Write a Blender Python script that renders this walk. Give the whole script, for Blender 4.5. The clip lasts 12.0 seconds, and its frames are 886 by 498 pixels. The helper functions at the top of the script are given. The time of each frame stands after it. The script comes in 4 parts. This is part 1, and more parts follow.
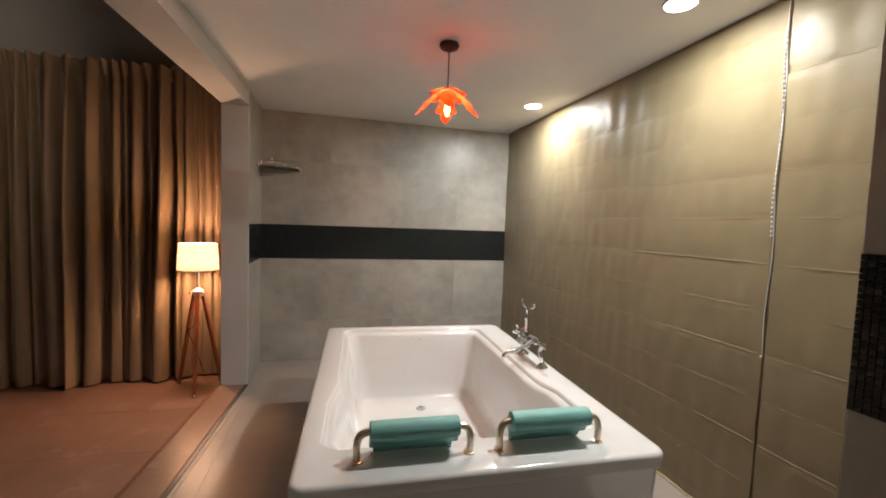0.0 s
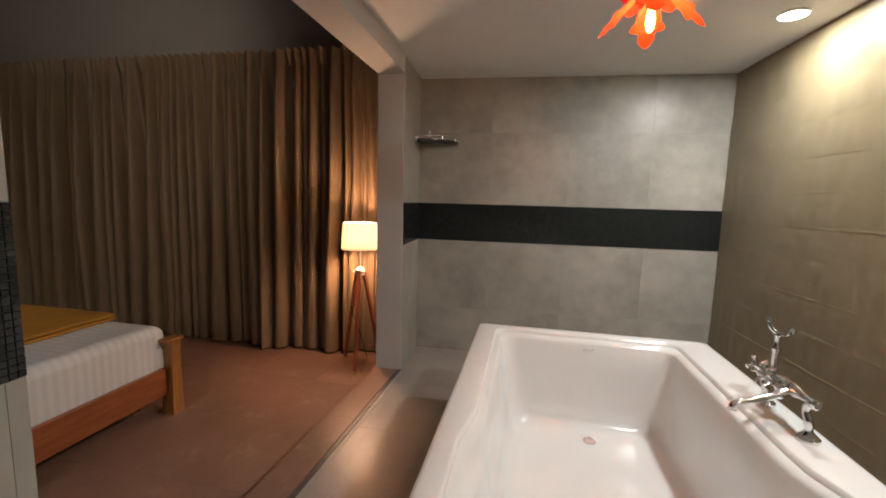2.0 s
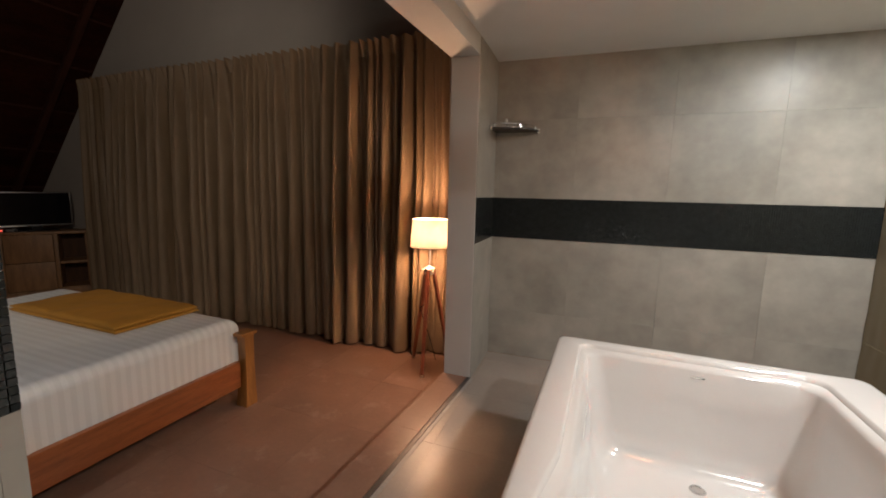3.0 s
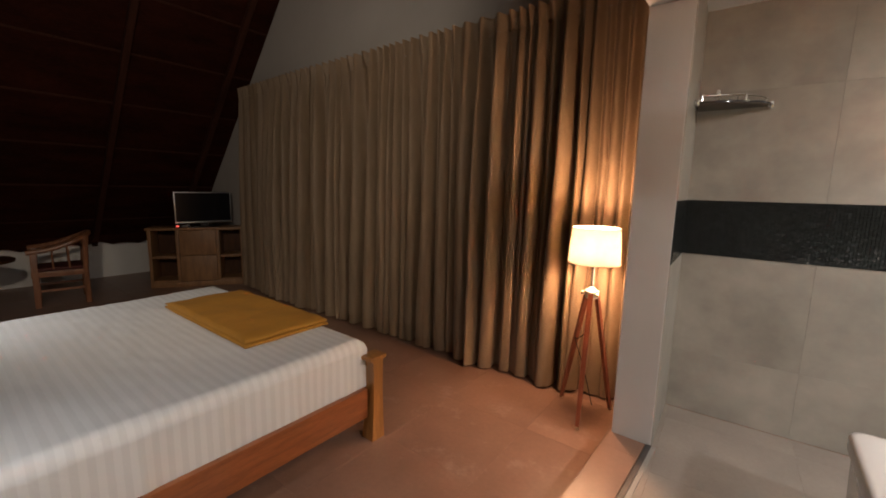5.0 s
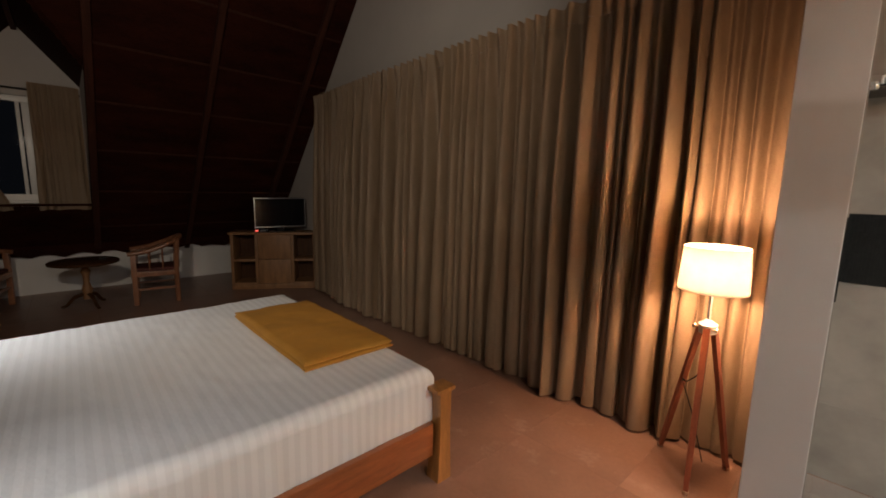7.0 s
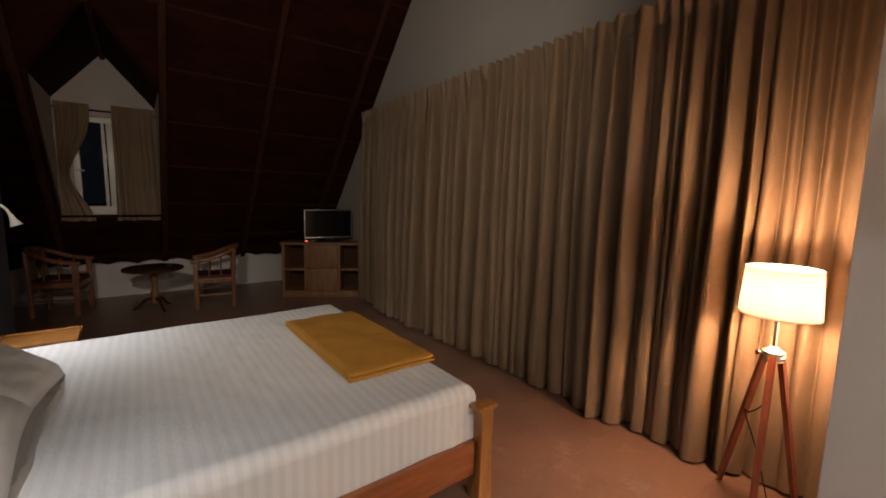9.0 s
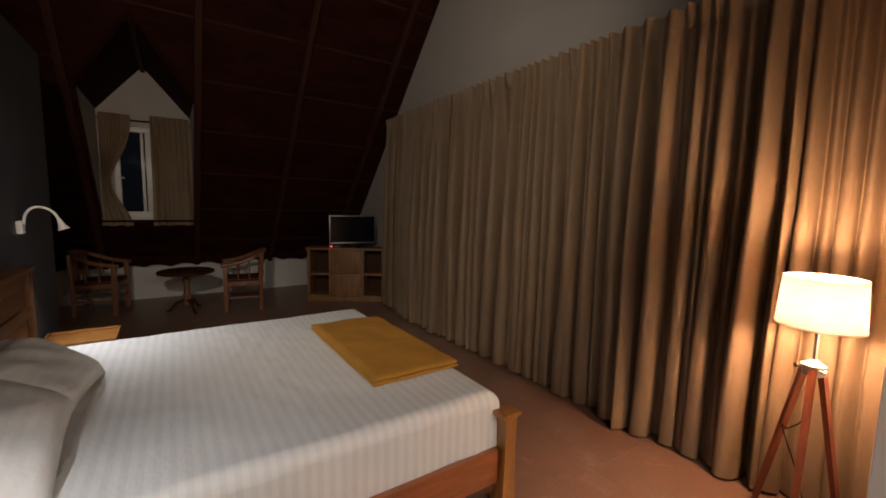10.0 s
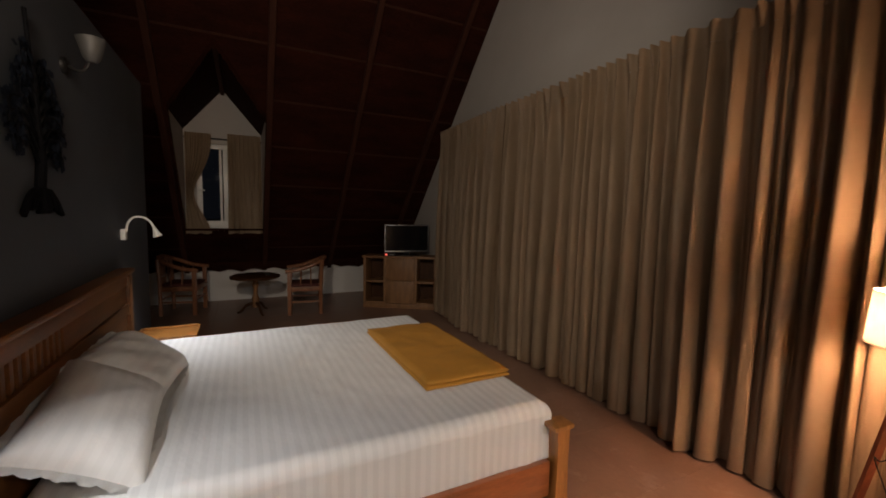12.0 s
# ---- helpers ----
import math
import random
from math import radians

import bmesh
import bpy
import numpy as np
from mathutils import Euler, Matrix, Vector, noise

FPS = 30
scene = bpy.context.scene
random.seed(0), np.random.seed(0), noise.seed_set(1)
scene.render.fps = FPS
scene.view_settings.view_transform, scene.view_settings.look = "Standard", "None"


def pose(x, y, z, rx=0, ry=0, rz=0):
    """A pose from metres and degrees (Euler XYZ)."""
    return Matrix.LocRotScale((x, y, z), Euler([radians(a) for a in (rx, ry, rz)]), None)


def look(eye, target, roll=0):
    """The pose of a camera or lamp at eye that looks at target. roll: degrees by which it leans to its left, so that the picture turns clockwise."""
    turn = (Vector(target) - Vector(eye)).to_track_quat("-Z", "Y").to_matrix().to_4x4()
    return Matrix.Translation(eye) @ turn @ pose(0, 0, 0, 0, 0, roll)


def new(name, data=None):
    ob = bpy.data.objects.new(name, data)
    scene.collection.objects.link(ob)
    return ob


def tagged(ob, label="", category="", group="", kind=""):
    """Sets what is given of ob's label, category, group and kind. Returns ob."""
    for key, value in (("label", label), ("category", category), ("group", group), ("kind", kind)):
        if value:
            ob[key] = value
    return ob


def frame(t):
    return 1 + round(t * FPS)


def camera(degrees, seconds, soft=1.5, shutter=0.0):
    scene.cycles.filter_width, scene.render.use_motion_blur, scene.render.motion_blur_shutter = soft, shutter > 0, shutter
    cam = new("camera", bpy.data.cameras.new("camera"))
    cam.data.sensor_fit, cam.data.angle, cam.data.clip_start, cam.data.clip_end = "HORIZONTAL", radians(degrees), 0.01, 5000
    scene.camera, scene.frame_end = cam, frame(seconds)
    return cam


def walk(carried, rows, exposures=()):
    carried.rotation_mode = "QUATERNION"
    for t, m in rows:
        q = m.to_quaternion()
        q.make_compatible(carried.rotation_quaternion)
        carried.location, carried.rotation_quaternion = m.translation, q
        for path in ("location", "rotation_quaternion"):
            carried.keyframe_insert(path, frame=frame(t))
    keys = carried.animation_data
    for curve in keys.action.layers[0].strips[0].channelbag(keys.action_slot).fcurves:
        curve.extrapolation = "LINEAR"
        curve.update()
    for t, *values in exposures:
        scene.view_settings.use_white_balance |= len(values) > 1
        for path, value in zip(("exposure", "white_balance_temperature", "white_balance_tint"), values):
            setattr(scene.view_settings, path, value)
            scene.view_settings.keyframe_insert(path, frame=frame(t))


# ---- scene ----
cam = camera(95.4, 12.0, 1.8)
PATH = [
    (0, (0.05, 0.322, 1.47), (0.577, 2.248, 1.349), 2.0),
    (0.5, (0.105, 0.399, 1.467), (0.41, 2.371, 1.325), 1.8),
    (1, (0.157, 0.558, 1.448), (0.233, 2.549, 1.28), 1.7),
    (1.5, (0.166, 0.727, 1.447), (0.045, 2.712, 1.237), 1.7),
    (2, (0.163, 0.881, 1.444), (-0.137, 2.844, 1.205), 1.6),
    (2.5, (0.172, 1.018, 1.458), (-0.309, 2.942, 1.194), 1.5),
    (3, (0.115, 1.128, 1.454), (-0.538, 2.998, 1.174), 1.3),
    (5, (-0.376, 1.554, 1.457), (-1.521, 3.167, 1.16), 1.2),
    (5.5, (-0.467, 1.626, 1.468), (-1.704, 3.169, 1.169), 1.2),
    (6, (-0.541, 1.689, 1.476), (-1.85, 3.172, 1.18), 1.1),
    (6.5, (-0.588, 1.727, 1.481), (-1.947, 3.164, 1.188), 1.1),
    (7, (-0.602, 1.75, 1.489), (-1.998, 3.153, 1.202), 1.1),
    (9, (-0.607, 1.742, 1.519), (-2.147, 2.995, 1.277), 1.1),
    (9.5, (-0.61, 1.749, 1.517), (-2.186, 2.96, 1.288), 1.0),
    (10, (-0.609, 1.724, 1.517), (-2.217, 2.894, 1.304), 1.2),
    (10.5, (-0.61, 1.725, 1.515), (-2.253, 2.847, 1.314), 1.2),
    (11, (-0.599, 1.705, 1.521), (-2.275, 2.779, 1.328), 1.2),
    (11.5, (-0.593, 1.688, 1.518), (-2.303, 2.709, 1.336), 1.3),
    (12, (-0.572, 1.694, 1.515), (-2.321, 2.649, 1.344), 1.1),
]
walk(cam, [(t, look(eye, target, roll)) for t, eye, target, roll in PATH], [(0, 1.1), (1.2, 0.92), (2.5, 0.95), (5.5, 1.48), (9, 1.48), (12, 1.55)])

# ---- world: a moonless night outside ----
world = bpy.data.worlds.new("night")
scene.world = world
world.use_nodes = True
world.node_tree.nodes["Background"].inputs[0].default_value = (0.014, 0.015, 0.019, 1)
world.node_tree.nodes["Background"].inputs[1].default_value = 0.06


def lamp(name, kind, m, power, colour, size=0.05, angle=100, blend=0.6):
    data = bpy.data.lights.new(name, kind)
    data.energy, data.color = power, colour
    if kind == "AREA":
        data.shape, data.size, data.spread = "DISK", size, radians(angle)
    else:
        data.shadow_soft_size = size
    if kind == "SPOT":
        data.spot_size, data.spot_blend = radians(angle), blend
    ob = new(name, data)
    ob.matrix_world = m
    return tagged(ob, kind="structure")


ROOM = pose(0, 4.29, 0, 0, 0, -2.2)      # the bedroom stands slightly askew to the bath
WARM, COOL, AMBER = (1.0, 0.575, 0.335), (0.97, 0.97, 1.0), (1.0, 0.42, 0.17)
LEVEL, CEIL = 0.11, 2.466          # bath floor and bath ceiling
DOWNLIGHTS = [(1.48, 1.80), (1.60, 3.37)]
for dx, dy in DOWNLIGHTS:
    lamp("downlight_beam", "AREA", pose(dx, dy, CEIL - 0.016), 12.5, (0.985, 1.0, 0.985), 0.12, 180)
lamp("floor_lamp_bulb", "POINT", pose(-1.035, 4.10, 1.12), 16.5, WARM, 0.05)
lamp("pendant_bulb", "POINT", pose(0.65, 2.53, 2.135), 29.0, AMBER, 0.02)
lamp("reading_lamp_beam", "SPOT", ROOM @ look((-3.9, -3.14, 1.33), (-3.9, -2.62, 0.5)), 10.0, COOL, 0.015, 130, 0.8)
lamp("reading_lamp_beam", "SPOT", ROOM @ look((-1.68, -3.14, 1.33), (-1.80, -2.60, 0.5)), 7.0, COOL, 0.015, 115, 0.85)
# added fill spot, aimed high to brighten curtain, gable and roof
lamp("added_room_fill", "SPOT", ROOM @ look((-1.0, -3.14, 2.44), (-5.3, -0.6, 2.1)), 52.0, (1.0, 0.83, 0.66), 0.09, 98, 0.75)



# ---- materials ----
def material(name, colour, rough=0.5, metal=0.0, vary=0.15, scale=6.0, fine=90.0, bump=0.15, depth=0.002, spec=0.5, stretch=(1, 1, 1),
             clear=0.0, island=0.0, sheen=0.0):
    m = bpy.data.materials.new(name)
    m.use_nodes = True
    nt = m.node_tree
    bsdf = nt.nodes["Principled BSDF"]
    bsdf.inputs["Roughness"].default_value, bsdf.inputs["Metallic"].default_value = rough, metal
    bsdf.inputs["Specular IOR Level"].default_value = spec
    bsdf.inputs["Coat Weight"].default_value = clear
    bsdf.inputs["Coat Roughness"].default_value = 0.08
    bsdf.inputs["Sheen Weight"].default_value = sheen
    tex = nt.nodes.new("ShaderNodeTexCoord")
    mapping = nt.nodes.new("ShaderNodeMapping")
    mapping.inputs["Scale"].default_value = stretch
    nt.links.new(tex.outputs["Object"], mapping.inputs["Vector"])
    big = nt.nodes.new("ShaderNodeTexNoise")
    big.inputs["Scale"].default_value, big.inputs["Detail"].default_value, big.inputs["Roughness"].default_value = scale, 5, 0.6
    small = nt.nodes.new("ShaderNodeTexNoise")
    small.inputs["Scale"].default_value, small.inputs["Detail"].default_value = fine, 3
    for n in (big, small):
        nt.links.new(mapping.outputs[0], n.inputs["Vector"])
    ramp = nt.nodes.new("ShaderNodeValToRGB")
    lo, hi = [c * (1 - vary) for c in colour], [min(1, c * (1 + vary)) for c in colour]
    ramp.color_ramp.elements[0].position, ramp.color_ramp.elements[1].position = 0.3, 0.7
    ramp.color_ramp.elements[0].color, ramp.color_ramp.elements[1].color = (*lo, 1), (*hi, 1)
    nt.links.new(big.outputs[0], ramp.inputs[0])
    mix = nt.nodes.new("ShaderNodeMix")
    mix.data_type, mix.blend_type = "RGBA", "MULTIPLY"
    mix.inputs[0].default_value = min(1.0, vary * 1.5)
    nt.links.new(ramp.outputs[0], mix.inputs[6])
    nt.links.new(small.outputs[0], mix.inputs[7])
    last = mix.outputs[2]
    if island:
        info = nt.nodes.new("ShaderNodeObjectInfo")
        scale_node = nt.nodes.new("ShaderNodeMapRange")
        scale_node.inputs[3].default_value, scale_node.inputs[4].default_value = 1 - island, 1 + island
        nt.links.new(info.outputs["Random"], scale_node.inputs[0])
        hsv = nt.nodes.new("ShaderNodeHueSaturation")
        nt.links.new(scale_node.outputs[0], hsv.inputs["Value"])
        nt.links.new(last, hsv.inputs["Color"])
        shift = nt.nodes.new("ShaderNodeVectorMath")
        shift.operation = "SCALE"
        shift.inputs[0].default_value = (37, 19, 11)
        nt.links.new(info.outputs["Random"], shift.inputs["Scale"])
        nt.links.new(shift.outputs[0], mapping.inputs["Location"])
        last = hsv.outputs[0]
    nt.links.new(last, bsdf.inputs["Base Color"])
    rr = nt.nodes.new("ShaderNodeMapRange")
    rr.inputs[3].default_value, rr.inputs[4].default_value = max(0.02, rough * 0.8), min(1, rough * 1.2)
    nt.links.new(big.outputs[0], rr.inputs[0])
    nt.links.new(rr.outputs[0], bsdf.inputs["Roughness"])
    if bump:
        b = nt.nodes.new("ShaderNodeBump")
        b.inputs["Strength"].default_value, b.inputs["Distance"].default_value = bump, depth
        nt.links.new(small.outputs[0], b.inputs["Height"])
        nt.links.new(b.outputs[0], bsdf.inputs["Normal"])
    return m


def thin(name, colour, through_share, rough=0.8):
    """Cloth or veneer that lets light through."""
    m = material(name, colour, rough, vary=0.08, scale=20, fine=300, bump=0.2)
    nt = m.node_tree
    out, bsdf = nt.nodes["Material Output"], nt.nodes["Principled BSDF"]
    t = nt.nodes.new("ShaderNodeBsdfTranslucent")
    t.inputs[0].default_value = (*colour, 1)
    mix = nt.nodes.new("ShaderNodeMixShader")
    mix.inputs[0].default_value = through_share
    nt.links.new(bsdf.outputs[0], mix.inputs[1])
    nt.links.new(t.outputs[0], mix.inputs[2])
    nt.links.new(mix.outputs[0], out.inputs[0])
    return m


def glowing(name, colour, strength):
    m = bpy.data.materials.new(name)
    m.use_nodes = True
    b = m.node_tree.nodes["Principled BSDF"]
    b.inputs["Base Color"].default_value = (0.8, 0.8, 0.8, 1)
    b.inputs["Emission Color"].default_value, b.inputs["Emission Strength"].default_value = (*colour, 1), strength
    return m


def glass(name, colour, rough=0.02):
    m = bpy.data.materials.new(name)
    m.use_nodes = True
    b = m.node_tree.nodes["Principled BSDF"]
    b.inputs["Base Color"].default_value = (*colour, 1)
    b.inputs["Transmission Weight"].default_value, b.inputs["Roughness"].default_value = 1.0, rough
    b.inputs["IOR"].default_value = 1.45
    return m


def striped_sheet(name, dull, shiny):
    """White satin-stripe cotton: matt and shiny stripes across the bed."""
    m = material(name, (0.74, 0.73, 0.70), 0.6, vary=0.04, scale=4, fine=48, bump=0.4, depth=0.004)
    nt = m.node_tree
    tex = nt.nodes.new("ShaderNodeTexCoord")
    wave = nt.nodes.new("ShaderNodeTexWave")
    wave.bands_direction, wave.wave_profile = "Y", "SIN"
    wave.inputs["Scale"].default_value = 6.8
    wave.inputs["Distortion"].default_value = 0.25
    nt.links.new(tex.outputs["Object"], wave.inputs["Vector"])
    ramp = nt.nodes.new("ShaderNodeValToRGB")
    ramp.color_ramp.elements[0].position, ramp.color_ramp.elements[1].position = 0.42, 0.58
    ramp.color_ramp.elements[0].color, ramp.color_ramp.elements[1].color = (*dull, 1), (*shiny, 1)
    nt.links.new(wave.outputs["Fac"], ramp.inputs[0])
    bsdf = nt.nodes["Principled BSDF"]
    nt.links.new(ramp.outputs[0], bsdf.inputs["Base Color"])
    rr = nt.nodes.new("ShaderNodeMapRange")
    rr.inputs[3].default_value, rr.inputs[4].default_value = 0.75, 0.42
    nt.links.new(wave.outputs["Fac"], rr.inputs[0])
    nt.links.new(rr.outputs[0], bsdf.inputs["Roughness"])
    return m


TILE = material("greige_tile", (0.43, 0.405, 0.355), 0.36, vary=0.2, scale=2.4, fine=9, bump=0.05, island=0.03)
FLOOR_TILE = material("brown_floor_tile", (0.285, 0.162, 0.112), 0.34, vary=0.14, scale=2.6, fine=40, bump=0.06, island=0.012)
def scuffed(m, colour):
    """Pale worn patches over a material's own colour."""
    nt = m.node_tree
    bsdf = nt.nodes["Principled BSDF"]
    under = bsdf.inputs["Base Color"].links[0].from_socket
    tex, patch, ramp, mix = (nt.nodes.new(k) for k in ("ShaderNodeTexCoord", "ShaderNodeTexNoise", "ShaderNodeValToRGB", "ShaderNodeMix"))
    patch.inputs["Scale"].default_value, patch.inputs["Detail"].default_value, patch.inputs["Roughness"].default_value = 4.5, 8, 0.72
    info = nt.nodes.new("ShaderNodeObjectInfo")
    add = nt.nodes.new("ShaderNodeVectorMath")
    nt.links.new(tex.outputs["Object"], add.inputs[0])
    nt.links.new(info.outputs["Location"], add.inputs[1])
    nt.links.new(add.outputs[0], patch.inputs["Vector"])
    ramp.color_ramp.elements[0].position, ramp.color_ramp.elements[1].position = 0.56, 0.72
    ramp.color_ramp.elements[0].color, ramp.color_ramp.elements[1].color = (0, 0, 0, 1), (0.45, 0.45, 0.45, 1)
    mix.data_type = "RGBA"
    mix.inputs[7].default_value = (*colour, 1)
    nt.links.new(patch.outputs[0], ramp.inputs[0])
    nt.links.new(ramp.outputs[0], mix.inputs[0])
    nt.links.new(under, mix.inputs[6])
    nt.links.new(mix.outputs[2], bsdf.inputs["Base Color"])


scuffed(FLOOR_TILE, (0.46, 0.34, 0.27))
BATH_TILE = material("bath_floor_tile", (0.36, 0.31, 0.27), 0.33, vary=0.12, scale=2.5, fine=60, bump=0.05, island=0.04)
GROUT = material("grout", (0.45, 0.42, 0.385), 0.9, vary=0.2)
FLOOR_GROUT = material("floor_grout", (0.33, 0.205, 0.145), 0.7, vary=0.35, scale=2.2)
MOSAIC = material("dark_mosaic", (0.026, 0.030, 0.030), 0.16, vary=0.25, scale=30, bump=0.0)
WHITE_PAINT = material("white_paint", (0.78, 0.77, 0.75), 0.75, vary=0.03, scale=3, fine=160, bump=0.08)
GREY_PAINT = material("pale_grey_paint", (0.60, 0.585, 0.56), 0.7, vary=0.04, scale=3, fine=160, bump=0.08)
GABLE_PAINT = material("gable_paint", (0.52, 0.49, 0.46), 0.75, vary=0.05, scale=2, fine=140, bump=0.08)
BLUE_PAINT = material("blue_grey_paint", (0.055, 0.064, 0.075), 0.6, vary=0.07, scale=3, fine=140, bump=0.08)
ROOF = material("dark_thatch_lining", (0.042, 0.0105, 0.0055), 0.9, spec=0.08, vary=0.4, scale=5, fine=70, bump=0.5, depth=0.01, stretch=(1, 0.3, 1))
RAFTER = material("dark_rafter_wood", (0.065, 0.023, 0.014), 0.75, spec=0.15, vary=0.3, scale=8, fine=60, bump=0.3, stretch=(0.4, 3, 0.4))
BLIND = material("khaki_satin", (0.40, 0.318, 0.18), 0.42, vary=0.06, scale=3, fine=500, bump=0.1, depth=0.0006, sheen=0.2)
CURTAIN = material("taupe_satin", (0.46, 0.332, 0.212), 0.46, vary=0.08, scale=3, fine=400, bump=0.1, depth=0.0006, spec=0.5)
ACRYLIC = material("white_acrylic", (0.74, 0.735, 0.725), 0.14, vary=0.02, scale=2, bump=0.0, clear=0.4)
CHROME = material("chrome", (0.80, 0.80, 0.80), 0.07, metal=1.0, vary=0.03, bump=0.0)
BRASSY = material("warm_nickel", (0.66, 0.57, 0.45), 0.3, metal=1.0, vary=0.05, bump=0.0)
TEAL = material("teal_foam", (0.21, 0.50, 0.46), 0.5, vary=0.08, scale=8, fine=250, bump=0.25)
DARK_METAL = material("dark_metal", (0.03, 0.028, 0.027), 0.4, metal=0.6, vary=0.2)
PETAL_DARK = thin("brown_petal_back", (0.72, 0.07, 0.02), 0.7, 0.6)
SILVER = material("silver_plastic", (0.50, 0.50, 0.50), 0.3, metal=0.8, vary=0.05, bump=0.0)
TRIM = material("steel_trim", (0.16, 0.15, 0.145), 0.45, metal=0.7, vary=0.2)
SILVER_TRIM = material("brushed_lip", (0.42, 0.40, 0.38), 0.5, metal=0.3, vary=0.15)
PETAL = thin("orange_veneer", (0.90, 0.095, 0.018), 0.34, 0.6)
SHADE = thin("linen_shade", (0.90, 0.82, 0.75), 0.24, 0.9)
RED_WOOD = material("red_stained_wood", (0.36, 0.10, 0.045), 0.35, vary=0.3, scale=9, fine=60, bump=0.1, stretch=(4, 4, 0.5), clear=0.3)
HONEY = material("honey_wood", (0.44, 0.185, 0.045), 0.36, vary=0.28, scale=7, fine=60, bump=0.1, stretch=(4, 4, 0.6), clear=0.25)
RAIL_WOOD = material("reddish_bed_wood", (0.38, 0.115, 0.034), 0.38, vary=0.28, scale=7, fine=60, bump=0.1, stretch=(0.6, 0.6, 5), clear=0.2)
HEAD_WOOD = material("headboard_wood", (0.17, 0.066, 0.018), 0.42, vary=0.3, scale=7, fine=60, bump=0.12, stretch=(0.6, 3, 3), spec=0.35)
BROWN_WOOD = material("brown_wood", (0.075, 0.028, 0.008), 0.5, vary=0.3, scale=7, fine=60, bump=0.12, stretch=(3, 3, 0.6), spec=0.25)
CHAIR_WOOD = material("reddish_chair_wood", (0.34, 0.145, 0.070), 0.4, vary=0.3, scale=7, fine=60, bump=0.12, stretch=(3, 3, 0.6), clear=0.15)
CABINET_WOOD = material("dull_brown_wood", (0.30, 0.150, 0.062), 0.5, vary=0.25, scale=6, fine=60, bump=0.12, stretch=(3, 3, 0.6))
SHEET = striped_sheet("striped_sheet", (0.75, 0.74, 0.715), (0.81, 0.80, 0.775))
PILLOWCASE = striped_sheet("striped_pillowcase", (0.70, 0.69, 0.66), (0.725, 0.715, 0.685))
PILLOW = material("pillow_cotton", (0.70, 0.68, 0.63), 0.7, vary=0.05, scale=5, fine=350, bump=0.2, depth=0.0008)
BLANKET = material("mustard_cotton", (0.47, 0.215, 0.024), 0.9, vary=0.12, scale=8, fine=350, bump=0.4, depth=0.001)
BLACK_PLASTIC = material("black_plastic", (0.018, 0.018, 0.02), 0.25, vary=0.1, bump=0.0)
SCREEN = material("dark_screen", (0.010, 0.010, 0.012), 0.12, vary=0.1, bump=0.0)
WHITE_PLASTIC = material("white_plastic", (0.78, 0.78, 0.76), 0.35, vary=0.03, bump=0.0)
SMOKED = material("smoked_shelf", (0.035, 0.035, 0.04), 0.08, vary=0.1, bump=0.0)
PANE = glass("window_pane", (0.9, 0.95, 1.0))
PANE.node_tree.nodes["Principled BSDF"].inputs["IOR"].default_value = 1.08
CLEAR = glass("clear_glass", (0.95, 0.97, 0.97))
ART = material("blackened_iron", (0.004, 0.004, 0.005), 0.85, metal=0.0, spec=0.08, vary=0.3, scale=15)
ART_BLUE = material("blue_iron_leaves", (0.030, 0.040, 0.062), 0.7, metal=0.0, spec=0.1, vary=0.3, scale=15)
FROSTED = material("frosted_shade", (0.052, 0.050, 0.048), 0.5, vary=0.04, bump=0.0)
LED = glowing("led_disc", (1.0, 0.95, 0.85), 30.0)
BULB = glowing("warm_filament", (1.0, 0.45, 0.12), 7.0)
RED_LED = glowing("red_digits", (1.0, 0.05, 0.03), 0.5)
FAR_LIGHT = glowing("far_street_light", (1.0, 0.85, 0.6), 0.4)


# ---- mesh helpers ----
def link(name, bm, mat, smooth=None):
    me = bpy.data.meshes.new(name)
    bm.normal_update()
    bm.to_mesh(me)
    bm.free()
    me.materials.append(mat)
    if smooth:
        for p in me.polygons:
            p.use_smooth = True
        me.set_sharp_from_angle(angle=radians(smooth))
    return new(name, me)


def part(name, bm, mat, parent, label="", smooth=35):
    ob = link(name, bm, mat, smooth)
    ob.parent = parent
    return tagged(ob, label)


def thing(name, m, label, category, group=""):
    ob = new(name)
    ob.empty_display_size = 0.1
    ob.matrix_world = m
    return tagged(ob, label, category, group)


def structure(name, bm, mat, label="", m=None, smooth=None):
    ob = link(name, bm, mat, smooth)
    if m is not None:
        ob.matrix_world = m
    return tagged(ob, label, kind="structure")


def box(x0, x1, y0, y1, z0, z1, bevel=0.0, bm=None, segments=2):
    own = bm is None
    b = bmesh.new()
    v = bmesh.ops.create_cube(b, size=1)["verts"]
    for w in v:
        w.co = Vector((x0 + (w.co.x + 0.5) * (x1 - x0), y0 + (w.co.y + 0.5) * (y1 - y0), z0 + (w.co.z + 0.5) * (z1 - z0)))
    if bevel:
        bmesh.ops.bevel(b, geom=b.edges[:], offset=bevel, segments=segments, profile=0.6, affect="EDGES")
    if own:
        return b
    return join(bm, b)


def join(bm, other):
    me = bpy.data.meshes.new("join")
    other.to_mesh(me)
    other.free()
    bm.from_mesh(me)
    bpy.data.meshes.remove(me)
    return bm


def moved(bm, m):
    bmesh.ops.transform(bm, matrix=m, verts=bm.verts[:])
    return bm


